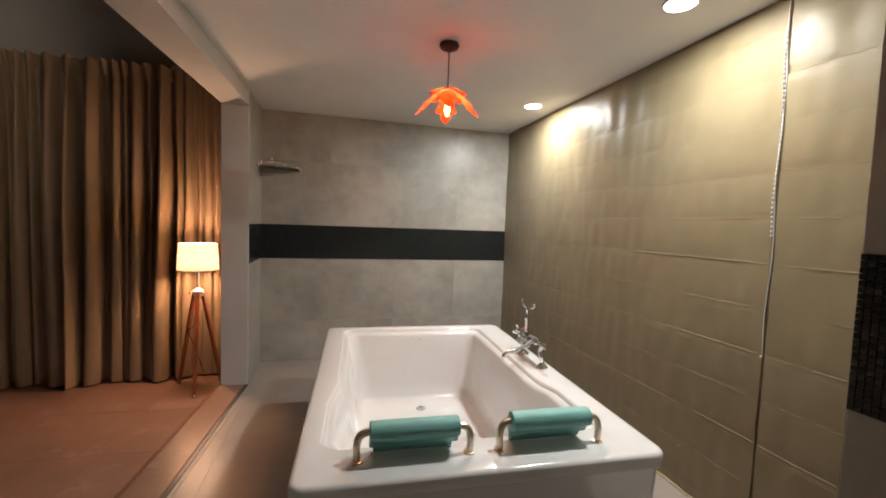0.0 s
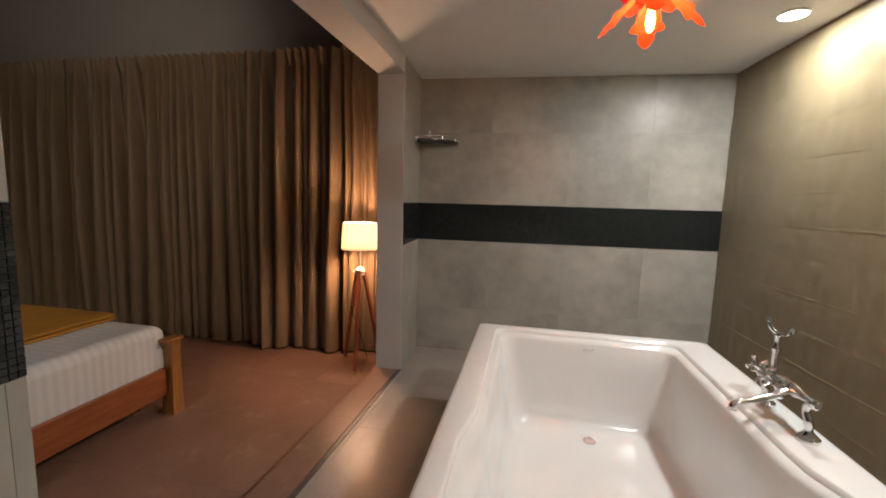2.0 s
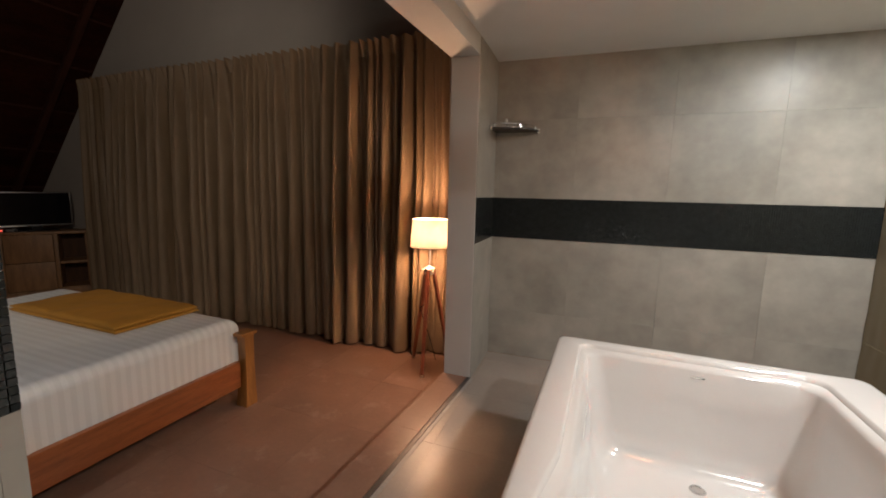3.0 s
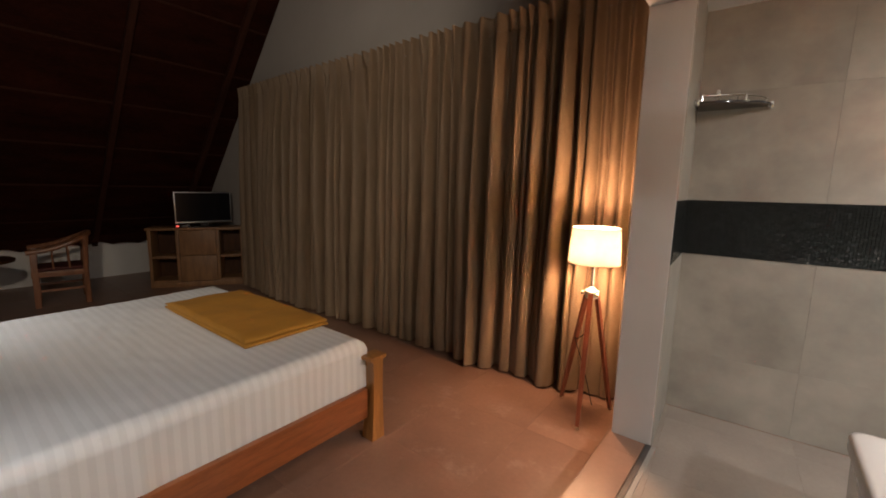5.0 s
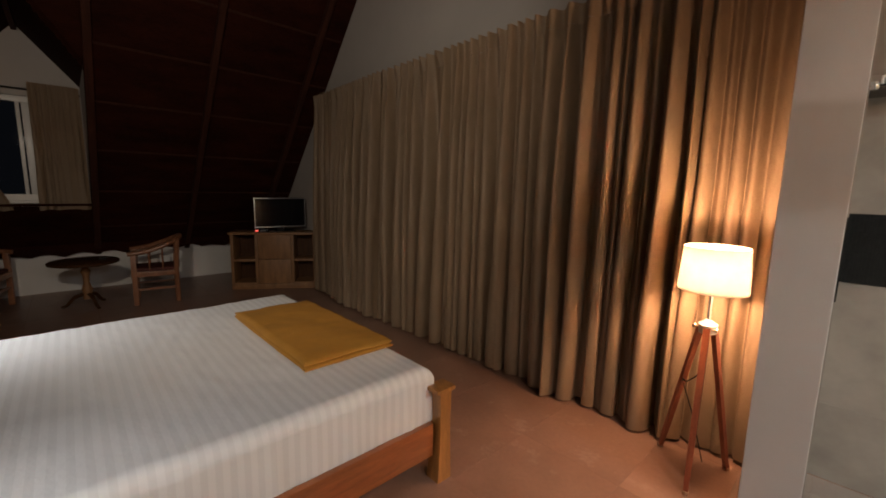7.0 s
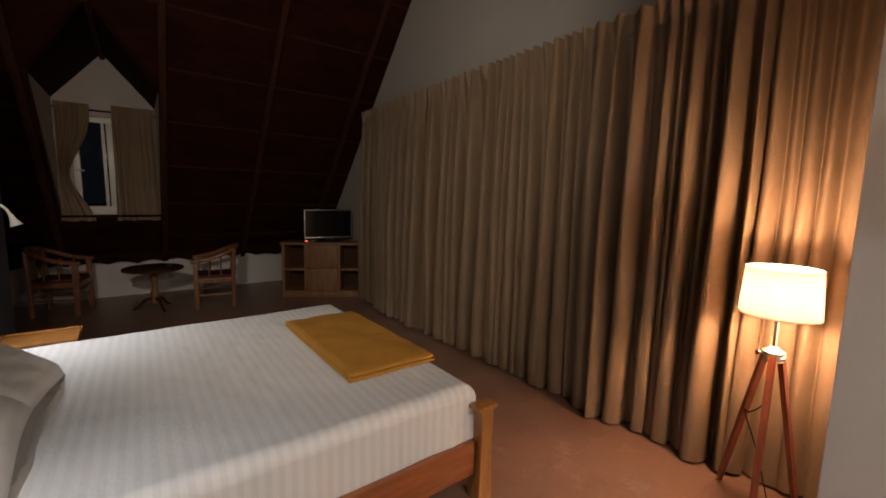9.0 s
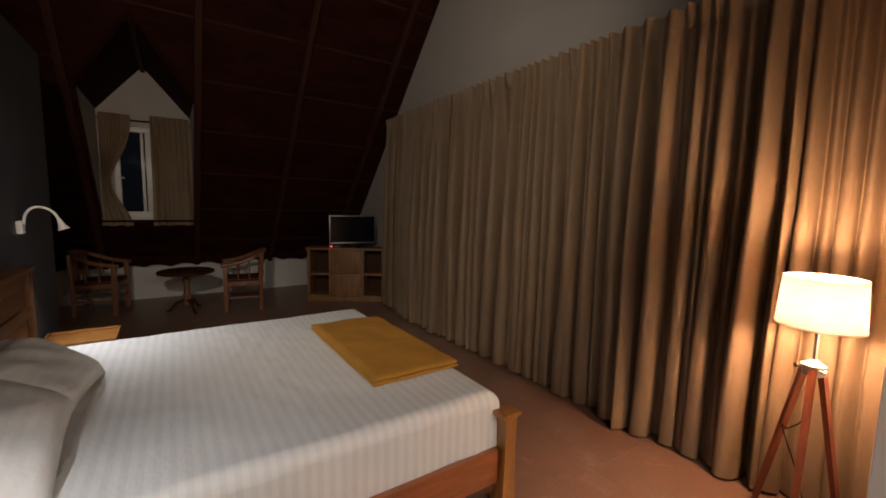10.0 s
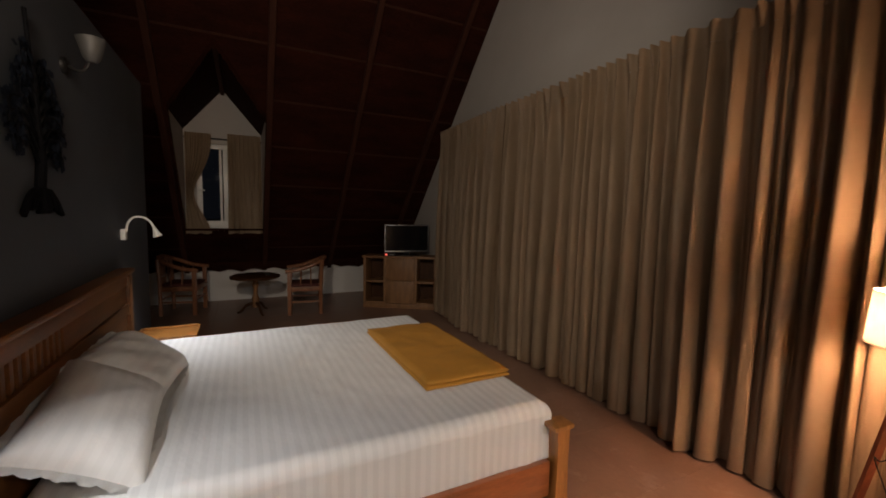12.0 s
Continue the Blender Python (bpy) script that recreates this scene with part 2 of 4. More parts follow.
def loft(rings, close_ends=True, bm=None, cyclic=True):
    """A skin over rings of the same number of points."""
    b = bm or bmesh.new()
    rows = [[b.verts.new(p) for p in ring] for ring in rings]
    n = len(rows[0])
    for a, c in zip(rows, rows[1:]):
        for i in range(n if cyclic else n - 1):
            j = (i + 1) % n
            b.faces.new((a[i], a[j], c[j], c[i]))
    if close_ends:
        b.faces.new(rows[0][::-1])
        b.faces.new(rows[-1])
    return b


def lathe(profile, around=24, bm=None, centre=(0, 0, 0)):
    """profile: (radius, height) from bottom to top."""
    c = Vector(centre)
    rings = [[c + Vector((r * math.cos(a), r * math.sin(a), z)) for a in (i * math.tau / around for i in range(around))] for r, z in profile]
    return loft(rings, True, bm)


def tube(points, radius, around=10, bm=None):
    """A round bar along points; radius is one number or one for each point."""
    pts = [Vector(p) for p in points]
    given = list(radius) if isinstance(radius, (list, tuple)) else [radius]
    radii = [given[min(len(given) - 1, i * len(given) // len(pts))] for i in range(len(pts))]
    rings, side = [], None
    for i, p in enumerate(pts):
        d = (pts[min(i + 1, len(pts) - 1)] - pts[max(i - 1, 0)]).normalized()
        if side is None:
            side = d.orthogonal().normalized()
        side = (side - d * side.dot(d)).normalized()
        up = d.cross(side)
        rings.append([p + radii[i] * (math.cos(a) * side + math.sin(a) * up) for a in (k * math.tau / around for k in range(around))])
    return loft(rings, True, bm)


def curve_points(points, steps=6):
    """A smooth line through points."""
    pts = [Vector(p) for p in points]
    out = []
    for i in range(len(pts) - 1):
        a, b, c, d = pts[max(i - 1, 0)], pts[i], pts[i + 1], pts[min(i + 2, len(pts) - 1)]
        for k in range(steps):
            t = k / steps
            out.append(0.5 * ((2 * b) + (c - a) * t + (2 * a - 5 * b + 4 * c - d) * t * t + (3 * b - a - 3 * c + d) * t ** 3))
    return out + [pts[-1]]


def sheet(nu, nv, at):
    """A grid of quads; at(i / nu, j / nv) gives each place."""
    b = bmesh.new()
    rows = [[b.verts.new(at(i / nu, j / nv)) for i in range(nu + 1)] for j in range(nv + 1)]
    for j in range(nv):
        for i in range(nu):
            b.faces.new((rows[j][i], rows[j][i + 1], rows[j + 1][i + 1], rows[j + 1][i]))
    return b


def thicken(bm, amount):
    bmesh.ops.solidify(bm, geom=bm.faces[:], thickness=amount)
    return bm


def prism(outline, z0, z1, bm=None):
    """An upright prism over a flat outline of (x, y)."""
    b = bm or bmesh.new()
    lo = [b.verts.new((x, y, z0)) for x, y in outline]
    hi = [b.verts.new((x, y, z1)) for x, y in outline]
    n = len(outline)
    b.faces.new(lo[::-1]), b.faces.new(hi)
    for i in range(n):
        b.faces.new((lo[i], lo[(i + 1) % n], hi[(i + 1) % n], hi[i]))
    return b


def rough_noise(p, scale, seed=0.0):
    return noise.noise(Vector(p) * scale + Vector((seed, seed * 1.7, seed * 0.3)))


# ---- large structure: the bath ----
def prism_of(outline, z0, z1):
    lo, hi = [Vector((x, y, z0)) for x, y in outline], [Vector((x, y, z1)) for x, y in outline]
    return loft([lo, hi])
STEP0, STEP1, SKEW = (-0.785, 1.425), (-0.60, 3.83), 4.39        # the curb runs slightly askew
def step_strip(a, b):
    """Outline of a strip along the curb, from a to b metres off its bath edge."""
    return [(STEP0[0] + a, STEP0[1]), (STEP0[0] + b, STEP0[1]), (STEP1[0] + b, STEP1[1]), (STEP1[0] + a, STEP1[1])]
structure("floor_bath", prism_of([(-0.72, -1.5), (1.98, -1.5), (1.98, 4.39), (-0.602, 4.39), (-0.602, 3.83), (-0.787, 1.41), (-0.72, 1.41)], -0.1, LEVEL - 0.0010), FLOOR_GROUT, "raised bath floor under brown-grey tiles")
structure("floor_curb", prism_of(step_strip(-0.205, -0.022), -0.1, LEVEL + 0.002), FLOOR_GROUT, "raised curb between bath and bedroom")
structure("wall_north", box(-0.8, 1.98, 4.39, 4.56, 0.0, CEIL + 0.3), GROUT, "bath wall behind greige tiles")
column = structure("wall_column", box(-0.8, -0.6, 3.83, 4.388, 0.0, 2.345, 0.004), GREY_PAINT, "pale grey painted column beside the opening")
structure("beam", prism_of([(-0.8, 4.39), (-0.8, 3.83), (-0.942, 1.41), (-0.942, -1.5), (-0.705, -1.5), (-0.705, 1.41), (-0.6, 3.83), (-0.6, 4.39)], 2.347, 2.9), GREY_PAINT, "pale grey painted beam over the opening")
partition = structure("wall_partition", box(-0.94, -0.706, -1.5, 1.47, 0.0, 2.345, 0.003), GREY_PAINT, "bath partition with a dark mosaic band")
structure("wall_east", box(1.98, 2.15, -1.5, 4.56, 0.0, CEIL + 0.3), GREY_PAINT, "bath wall behind the blind")
structure("wall_stub", box(1.14, 1.32, -1.5, 0.916, 0.0, CEIL - 0.002, 0.003), TILE, "tiled stub wall with a dark band")
structure("wall_south", box(-0.8, 2.15, -1.65, -1.502, 0.0, CEIL + 0.3), GREY_PAINT, "plain bath wall")
structure("ceiling_bath", prism_of([(-0.598, 4.388), (-0.598, 3.83), (-0.703, 1.41), (-0.703, -1.5), (1.978, -1.5), (1.978, 4.388)], CEIL, CEIL + 0.12), WHITE_PAINT, "white painted bath ceiling")
structure("trim_threshold", prism_of(step_strip(-0.021, 0.004), LEVEL - 0.02, LEVEL + 0.007), TRIM, "dark steel strip along the curb")
structure("trim_threshold_lip", prism_of(step_strip(0.0045, 0.026), LEVEL - 0.02, LEVEL + 0.003), SILVER_TRIM, "brushed steel lip beside the strip")

# ---- large structure: the bedroom, in its own axes ----
SLOPE, FOOT_U = 1.062, -8.13           # rise of the roof over its run; where it meets the knee wall
def roof_z(u):
    return 0.54 + (u - FOOT_U) * SLOPE
WALL_V, BED_V = 0.22, -3.36
structure("floor_bedroom", box(-8.4, -0.75, -6.2, 0.5, -0.2, -0.0009), FLOOR_GROUT, "brown tiled bedroom floor", ROOM)
structure("wall_gable", box(-8.4, -0.7, WALL_V, WALL_V + 0.15, 0.0, 5.6), GABLE_PAINT, "off-white gable wall above and behind the curtain", ROOM)
structure("wall_bed", box(-4.74, -0.72, BED_V - 0.15, BED_V, 0.0, 2.56, 0.004), BLUE_PAINT, "blue-grey wall behind the bed", ROOM)
structure("wall_knee", box(-8.3, -8.1, -6.2, WALL_V - 0.002, 0.0, 0.75), WHITE_PAINT, "low white wall under the roof slope", ROOM)
structure("wall_far_south", box(-8.4, -0.7, -6.35, -6.2, 0.0, 5.6), GABLE_PAINT, "plain end wall", ROOM)
structure("wall_over_beam", prism_of([(-0.797, 4.6), (-0.797, 3.83), (-0.94, 1.41), (-0.94, -1.5), (-0.65, -1.5), (-0.65, 4.6)], 2.902, 5.6), GABLE_PAINT, "wall above the beam")
structure("ceiling_bedroom", box(-4.3, -0.5, -6.2, WALL_V - 0.003, 4.95, 5.1), ROOF, "dark flat top of the roof", ROOM)

D0, D1, DM = -3.37, -2.33, -2.85       # dormer cheeks and ridge
WIN_U, EAVE, RIDGE = -7.52, 2.68, 3.30
def on_roof(u, v):
    return Vector((u, v, roof_z(u)))
u_sill, u_eave, u_ridge, u_top = WIN_U, FOOT_U + (EAVE - 0.54) / SLOPE, FOOT_U + (RIDGE - 0.54) / SLOPE, -3.95
roof = bmesh.new()
for outline in ([(FOOT_U - 0.2, -6.2), (u_top, -6.2), (u_top, D0), (FOOT_U - 0.2, D0)],
                [(FOOT_U - 0.2, D1), (u_top, D1), (u_top, WALL_V), (FOOT_U - 0.2, WALL_V)],
                [(FOOT_U - 0.2, D0), (u_sill, D0), (u_sill, D1), (FOOT_U - 0.2, D1)],
                [(u_eave, D0), (u_top, D0), (u_top, DM), (u_ridge, DM)],
                [(u_ridge, DM), (u_top, DM), (u_top, D1), (u_eave, D1)]):
    lo = [on_roof(u, v) for u, v in outline]
    up = Vector((-SLOPE, 0, 1)).normalized() * 0.09
    loft([[p + up for p in lo], lo], True, roof)
roof_ob = structure("ceiling_slope", roof, ROOF, "dark steep roof lining over the far side", ROOM)
tilt = math.degrees(math.atan(SLOPE))


# rafters under the slope
for rv in (-5.57, -4.48, -3.44, -2.29, -1.19, -0.09):
    a, b = on_roof(FOOT_U - 0.1, rv), on_roof(u_top, rv)
    out = Vector((SLOPE, 0, -1)).normalized()
    bar = box(0, (b - a).length, -0.035, 0.035, -0.06, 0.0, 0.006)
    structure("trim_rafter", moved(bar, Matrix.Translation(a + out * 0.001) @ pose(0, 0, 0, 0, -tilt, 0)), RAFTER, "dark roof rafter", ROOM)
for k in range(9):
    u = FOOT_U + 0.35 + k * 0.46
    for v0, v1 in ((-6.2, D0 - 0.06), (D1 + 0.06, WALL_V - 0.01)) if u < u_ridge else ((-6.2, WALL_V - 0.01),):
        bar = box(-0.012, 0.012, v0, v1, -0.010, 0.0)
        structure("trim_batten", moved(bar, Matrix.Translation(on_roof(u, 0) + out * 0.001) @ pose(0, 0, 0, 0, -tilt, 0)), RAFTER, "thin dark roof batten", ROOM)
# scalloped lower edge of the lining, in front of the low wall
edge = []
n = 240
for i in range(n + 1):
    v = -6.2 + (WALL_V - 0.005 + 6.2) * i / n
    edge.append((v, 0.50 + 0.035 * abs(math.sin(v * 9.5)) + 0.03 * rough_noise((v, 0, 0), 3.0, 4)))
fringe = bmesh.new()
rows = [[fringe.verts.new((x, v, z)) for v, z in ([(v, z) for v, z in edge] if k else [(v, 0.80) for v, z in edge])] for x, k in ((-8.02, 0), (-8.02, 1), (-8.05, 1), (-8.05, 0))]
for a, b in zip(rows, rows[1:]):
    for i in range(n):
        fringe.faces.new((a[i], a[i + 1], b[i + 1], b[i]))
structure("trim_scalloped_edge", fringe, ROOF, "dark scalloped edge of the roof lining", ROOM)

# dormer: front wall with its window, cheeks and little roof
W0, W1, WZ0, WZ1 = -3.22, -2.80, 1.27, 2.50
front = bmesh.new()
for quad in ([(D0, 1.20), (W0, 1.20), (W0, EAVE), (D0, EAVE)], [(W1, 1.20), (D1, 1.20), (D1, EAVE), (W1, EAVE)],
             [(W0, 1.20), (W1, 1.20), (W1, WZ0), (W0, WZ0)], [(W0, WZ1), (W1, WZ1), (W1, EAVE), (W0, EAVE)],
             [(D0, EAVE), (D1, EAVE), (DM, RIDGE)]):
    loft([[Vector((WIN_U - 0.14, v, z)) for v, z in quad], [Vector((WIN_U, v, z)) for v, z in quad]], True, front)
structure("wall_dormer", front, GABLE_PAINT, "white dormer wall round a small window", ROOM)
for v0, v1 in ((D0 - 0.05, D0), (D1, D1 + 0.05)):
    tri = [(WIN_U, 1.19), (u_eave, EAVE), (WIN_U, EAVE)]
    structure("wall_dormer_cheek", loft([[Vector((u, v0, z)) for u, z in tri], [Vector((u, v1, z)) for u, z in tri]]), GABLE_PAINT, "white triangular dormer cheek", ROOM)
for v in (D0, D1):
    flat = [Vector((WIN_U, v, EAVE)), Vector((u_eave + 0.02, v, EAVE)), Vector((u_ridge + 0.02, DM, RIDGE)), Vector((WIN_U, DM, RIDGE))]
    structure("ceiling_dormer", loft([flat, [p + Vector((0, 0, 0.07)) for p in flat]]), ROOF, "dark underside of the dormer roof", ROOM)
# the thatch hangs ragged over the front edge of the dormer roof; a purlin carries its ridge
for side, v in ((1, D0), (-1, D1)):
    a, b = on_roof(u_eave, v), on_roof(u_ridge, DM)
    steps = 46
    tufts = bmesh.new()
    edge_rows = []
    for lower in (0, 1):
        for off in ((0.0, 0.025) if not lower else (0.025, 0.0)):
            row = []
            for k in range(steps + 1):
                p = a.lerp(b, k / steps)
                hang = 0.035 + 0.055 * abs(rough_noise((k * 0.37, side, 0), 1.0, 6)) + 0.02 * (k % 3 == 0)
                row.append(tufts.verts.new(p + Vector((off + 0.012, 0.004 * side, 0.03 - lower * (0.03 + hang)))))
            edge_rows.append(row)
    for r0, r1 in zip(edge_rows, edge_rows[1:] + edge_rows[:1]):
        for k in range(steps):
            tufts.faces.new((r0[k], r0[k + 1], r1[k + 1], r1[k]))
    structure("trim_dormer_fringe", tufts, ROOF, "ragged dark thatch edge over the dormer", ROOM)
structure("trim_dormer_purlin", box(WIN_U + 0.002, u_ridge - 0.02, DM - 0.025, DM + 0.025, RIDGE - 0.075, RIDGE - 0.012, 0.004), RAFTER, "dark purlin under the dormer ridge", ROOM)
structure("trim_dormer_sill", box(WIN_U + 0.001, WIN_U + 0.075, D0, D1, 1.205, 1.235, 0.004), ROOF, "dark board under the dormer window", ROOM)
win = structure("window_1", box(WIN_U - 0.09, WIN_U - 0.03, W0, W1, WZ0, WZ0 + 0.08, 0.005), WHITE_PLASTIC, "white framed dormer window, dark outside", ROOM)
for y0, y1, z0, z1 in ((W0, W0 + 0.07, WZ0 + 0.08, WZ1 - 0.07), (W1 - 0.07, W1, WZ0 + 0.08, WZ1 - 0.07), (W0, W1, WZ1 - 0.07, WZ1)):
    part("window_frame", box(WIN_U - 0.09, WIN_U - 0.03, y0, y1, z0, z1, 0.005), WHITE_PLASTIC, win)
part("mullion", box(WIN_U - 0.07, WIN_U - 0.02, W1 - 0.12, W1 - 0.085, WZ0 + 0.08, WZ1 - 0.07, 0.004), WHITE_PLASTIC, win)
pane = part("pane", box(WIN_U - 0.065, WIN_U - 0.059, W0 + 0.07, W1 - 0.07, WZ0 + 0.08, WZ1 - 0.07), PANE, win)
pane.visible_shadow = False
part("window_sill", box(WIN_U - 0.03, WIN_U + 0.03, W0 - 0.02, W1 + 0.02, WZ0 - 0.03, WZ0 - 0.002, 0.004), WHITE_PLASTIC, win)
part("window_handle", tube([(WIN_U - 0.02, W0 + 0.035, 1.82), (WIN_U + 0.03, W0 + 0.035, 1.82), (WIN_U + 0.035, W0 + 0.11, 1.80)], 0.011), WHITE_PLASTIC, win)
far = thing("street_lamp", ROOM @ pose(-62, -5.1, -1.2), "small warm light far off in the night", "street lamp")
part("lamp_head", lathe([(0.02, 0.0), (0.22, 0.06), (0.22, 0.24), (0.02, 0.32)], 10), FAR_LIGHT, far)
part("pole", lathe([(0.08, -4.8), (0.06, 0.0)], 8), DARK_METAL, far)
structure("ground", box(-400, 300, -300, 300, -6.2, -6.0), material("night_ground", (0.05, 0.05, 0.04), 0.9), "dark ground outside, far below")


def drape(name, m, width, height, folds, depth, label, category, mat, group="", gather=None, seed=0.0, nu=220, nv=26, settle=None):
    """A pleated curtain hung along local x, its top at height: round pillars forward, narrow grooves behind."""
    ob = thing(name, m, label, category, group)

    def fold(s):
        wob = rough_noise((s * folds * 0.42, 0, 0), 1.0, seed)
        return s * folds + 0.62 * wob

    def place(s, t):
        z = height * (1 - t)
        drift = 0.30 * t * rough_noise((s * folds * 0.5, t * 1.1, 0), 1.0, seed + 11)
        phase = (fold(s) + drift) * math.tau
        size = 1.0 + 0.9 * rough_noise((s * folds * 0.55, 0, 0), 1, seed + 3)
        amp = depth * (0.26 + 0.74 * min(1, t * 1.7) ** 0.8) * size
        back = settle(s) * min(1, 2.5 * t) if settle else 0.0
        amp *= 1 - 0.58 * min(1, max(0, back) / 0.075)
        # the pillars leave the pleats narrow and widen towards the hem
        crest = (0.5 + 0.5 * math.cos(phase)) ** (3.2 - 2.4 * min(1, t * 1.25) ** 0.8)
        between = (0.5 - 0.5 * math.cos(phase + 0.9 * wob_of(s))) ** 6 * max(0.0, 0.72 + 0.9 * rough_noise((s * folds * 0.8, 2, 0), 1.0, seed + 19))
        crease = rough_noise((s * folds * 2.6, 0.5 * t, 0), 1.0, seed + 17)
        round_fold = min(1.15, crest + between) + 0.14 * t * crease
        lean = 0.16 * amp * math.sin(phase + 1.2 + 2 * wob_of(s))
        y = back + amp * (1.0 - 2.0 * round_fold) + lean * t + 0.09 * amp * math.sin(phase * 2 + seed) * t + 0.006 * rough_noise((s * folds * 1.3, 0, t * 3), 1, seed + 5)
        x = s * width + 0.020 * t * math.sin(phase * 2) + 0.02 * t * rough_noise((s * 4, t, 0), 1, seed + 7)
        if gather:
            x = gather(s, t, x)
        lift = 0.016 * rough_noise((s * folds * 0.9, 0, 0), 1, seed + 9) * t
        return Vector((x, y, z + lift))

    def wob_of(s):
        return rough_noise((s * folds * 0.42, 3, 0), 1.0, seed + 2)
    part("cloth", thicken(sheet(nu, nv, place), 0.003), mat, ob, smooth=80)
    return ob, place, fold


PANELS = [(-0.84, -2.55, 9, 0), (-2.56, -4.28, 9, 2.0), (-4.29, -5.97, 10, 5.0)]
for p0, p1, folds, seed in PANELS:
    wide = p0 - p1
    # the end by the column hangs flatter and further back, behind the lamp
    settle = (lambda s: 0.075 * min(1, max(0, (s - 0.54) / 0.30)) ** 1.2) if p0 > -1 else None
    ob, place, fold = drape("curtain", ROOM @ pose(p1, 0.07 if p1 < -5 else 0.02, 0.02, 0, 0, -2.05 if p1 < -5 else 0), wide + 0.03, 2.585, folds, 0.110, "closed full-length taupe satin curtain with pinch pleats", "curtain", CURTAIN, "window curtains", seed=seed, nu=folds * 40, nv=30, settle=settle)

    def heading(s, t):
        edge = place(s, 0.0)
        pleat = math.cos(fold(s) * 2 * math.tau)
        flare = 0.006 + 0.020 * t ** 1.4
        return Vector((edge.x, edge.y * (1 - t) - 0.012 * t - flare * pleat, edge.z + 0.125 * t + 0.007 * pleat * t))
    part("header", thicken(sheet(folds * 36, 6, heading), 0.004), CURTAIN, ob, "pinch-pleated heading tape", 80)
    for i in range(folds * 2):
        hx = wide * (i + 0.5) / (folds * 2)
        part("hook", box(hx - 0.004, hx + 0.004, 0.040, 0.046, 2.60, 2.675), WHITE_PLASTIC, ob, smooth=None)
rail = thing("curtain_rail", ROOM @ pose(0, 0, 2.69), "slim white curtain rail along the gable wall", "curtain rail")
part("track", box(-6.0, -0.84, 0.066, 0.088, -0.012, 0.008, 0.003), WHITE_PLASTIC, rail)
for u in (-5.9, -4.6, -3.3, -2.0, -0.95):
    part("bracket", box(u - 0.015, u + 0.015, 0.089, WALL_V, -0.010, 0.006), WHITE_PLASTIC, rail)

# dormer curtains and their rod
def tied(s, t, x):
    pinch = math.exp(-((t - 0.60) / 0.28) ** 2)
    return x * (1 - 0.72 * pinch)
AXIS = ROOM @ pose(WIN_U + 0.045, 0, 0, 0, 0, 90)
drape("curtain", AXIS @ pose(D0 + 0.02, 0, 1.16), 0.34, 1.48, 5, 0.022, "short brown curtain tied back beside the dormer window", "curtain", CURTAIN, "dormer curtains", tied, seed=1.0, nu=80, nv=20)
drape("curtain", AXIS @ pose(-2.80, 0, 1.16), 0.455, 1.50, 6, 0.022, "short brown curtain hanging straight beside the dormer window", "curtain", CURTAIN, "dormer curtains", seed=3.0, nu=80, nv=16)
rod = thing("curtain_rod", AXIS @ pose(0, 0.034, 2.575), "thin dark rod across the dormer window", "curtain rod")
part("bar", tube([(D0 + 0.002, 0, 0), (D1 - 0.002, 0, 0)], 0.012), DARK_METAL, rod)


# ---- the bath: mosaic bands, blind, tub ----
def mosaic(name, parent, width, height, m, seed):
    """Small dark glass tiles, each leaning a little its own way, on a plane with local x along and y up."""
    rng = random.Random(seed)
    cols, rows_n = round(width / 0.0140), round(height / 0.0140)
    w, h = width / cols, height / rows_n
    verts, faces = [], []
    for i in range(cols):
        for j in range(rows_n):
            x0, x1, y0, y1 = i * w + 0.0005, (i + 1) * w - 0.0005, j * h + 0.0005, (j + 1) * h - 0.0005
            ta, tb = rng.gauss(0, 0.00028), rng.gauss(0, 0.00028)
            k = len(verts)
            for x, y, sx, sy in ((x0, y0, -1, -1), (x1, y0, 1, -1), (x1, y1, 1, 1), (x0, y1, -1, 1)):
                verts.append((x, y, 0.0))
            for x, y, sx, sy in ((x0, y0, -1, -1), (x1, y0, 1, -1), (x1, y1, 1, 1), (x0, y1, -1, 1)):
                verts.append((x - sx * 0.0005, y - sy * 0.0005, 0.0050 + sx * ta + sy * tb))
            faces.append((k + 4, k + 5, k + 6, k + 7))
            for q in range(4):
                r = (q + 1) % 4
                faces.append((k + q, k + r, k + 4 + r, k + 4 + q))
    me = bpy.data.meshes.new(name)
    me.from_pydata(verts, [], faces)
    me.materials.append(MOSAIC)
    ob = new(name, me)
    ob.matrix_world = m
    return tagged(ob, "band of small dark glossy mosaic tiles", kind="structure")


BAND0, BAND1 = 1.10, 1.42
def band_back(name, x0, x1, y0, y1):
    return structure(name, box(x0, x1, y0, y1, BAND0, BAND1), material("band_grout", (0.02, 0.02, 0.02), 0.8), "dark bed of the mosaic band")
band_back("trim_band_back", -0.598, 1.96, 4.386, 4.3895)
mosaic("trim_mosaic", None, 2.56, BAND1 - BAND0, pose(-0.598, 4.386, BAND0, 90, 0, 0), 1)
mosaic("trim_mosaic", None, 0.55, BAND1 - BAND0, pose(-0.599, 3.835, BAND0, 90, 0, 90), 2)
mosaic("trim_mosaic", None, 1.945, BAND1 - BAND0, pose(-0.705, -0.475, BAND0, 90, 0, 90), 3)
mosaic("trim_mosaic", None, 1.4, BAND1 - BAND0 + 0.02, pose(1.139, 0.915, BAND0, 90, 0, -90), 4)

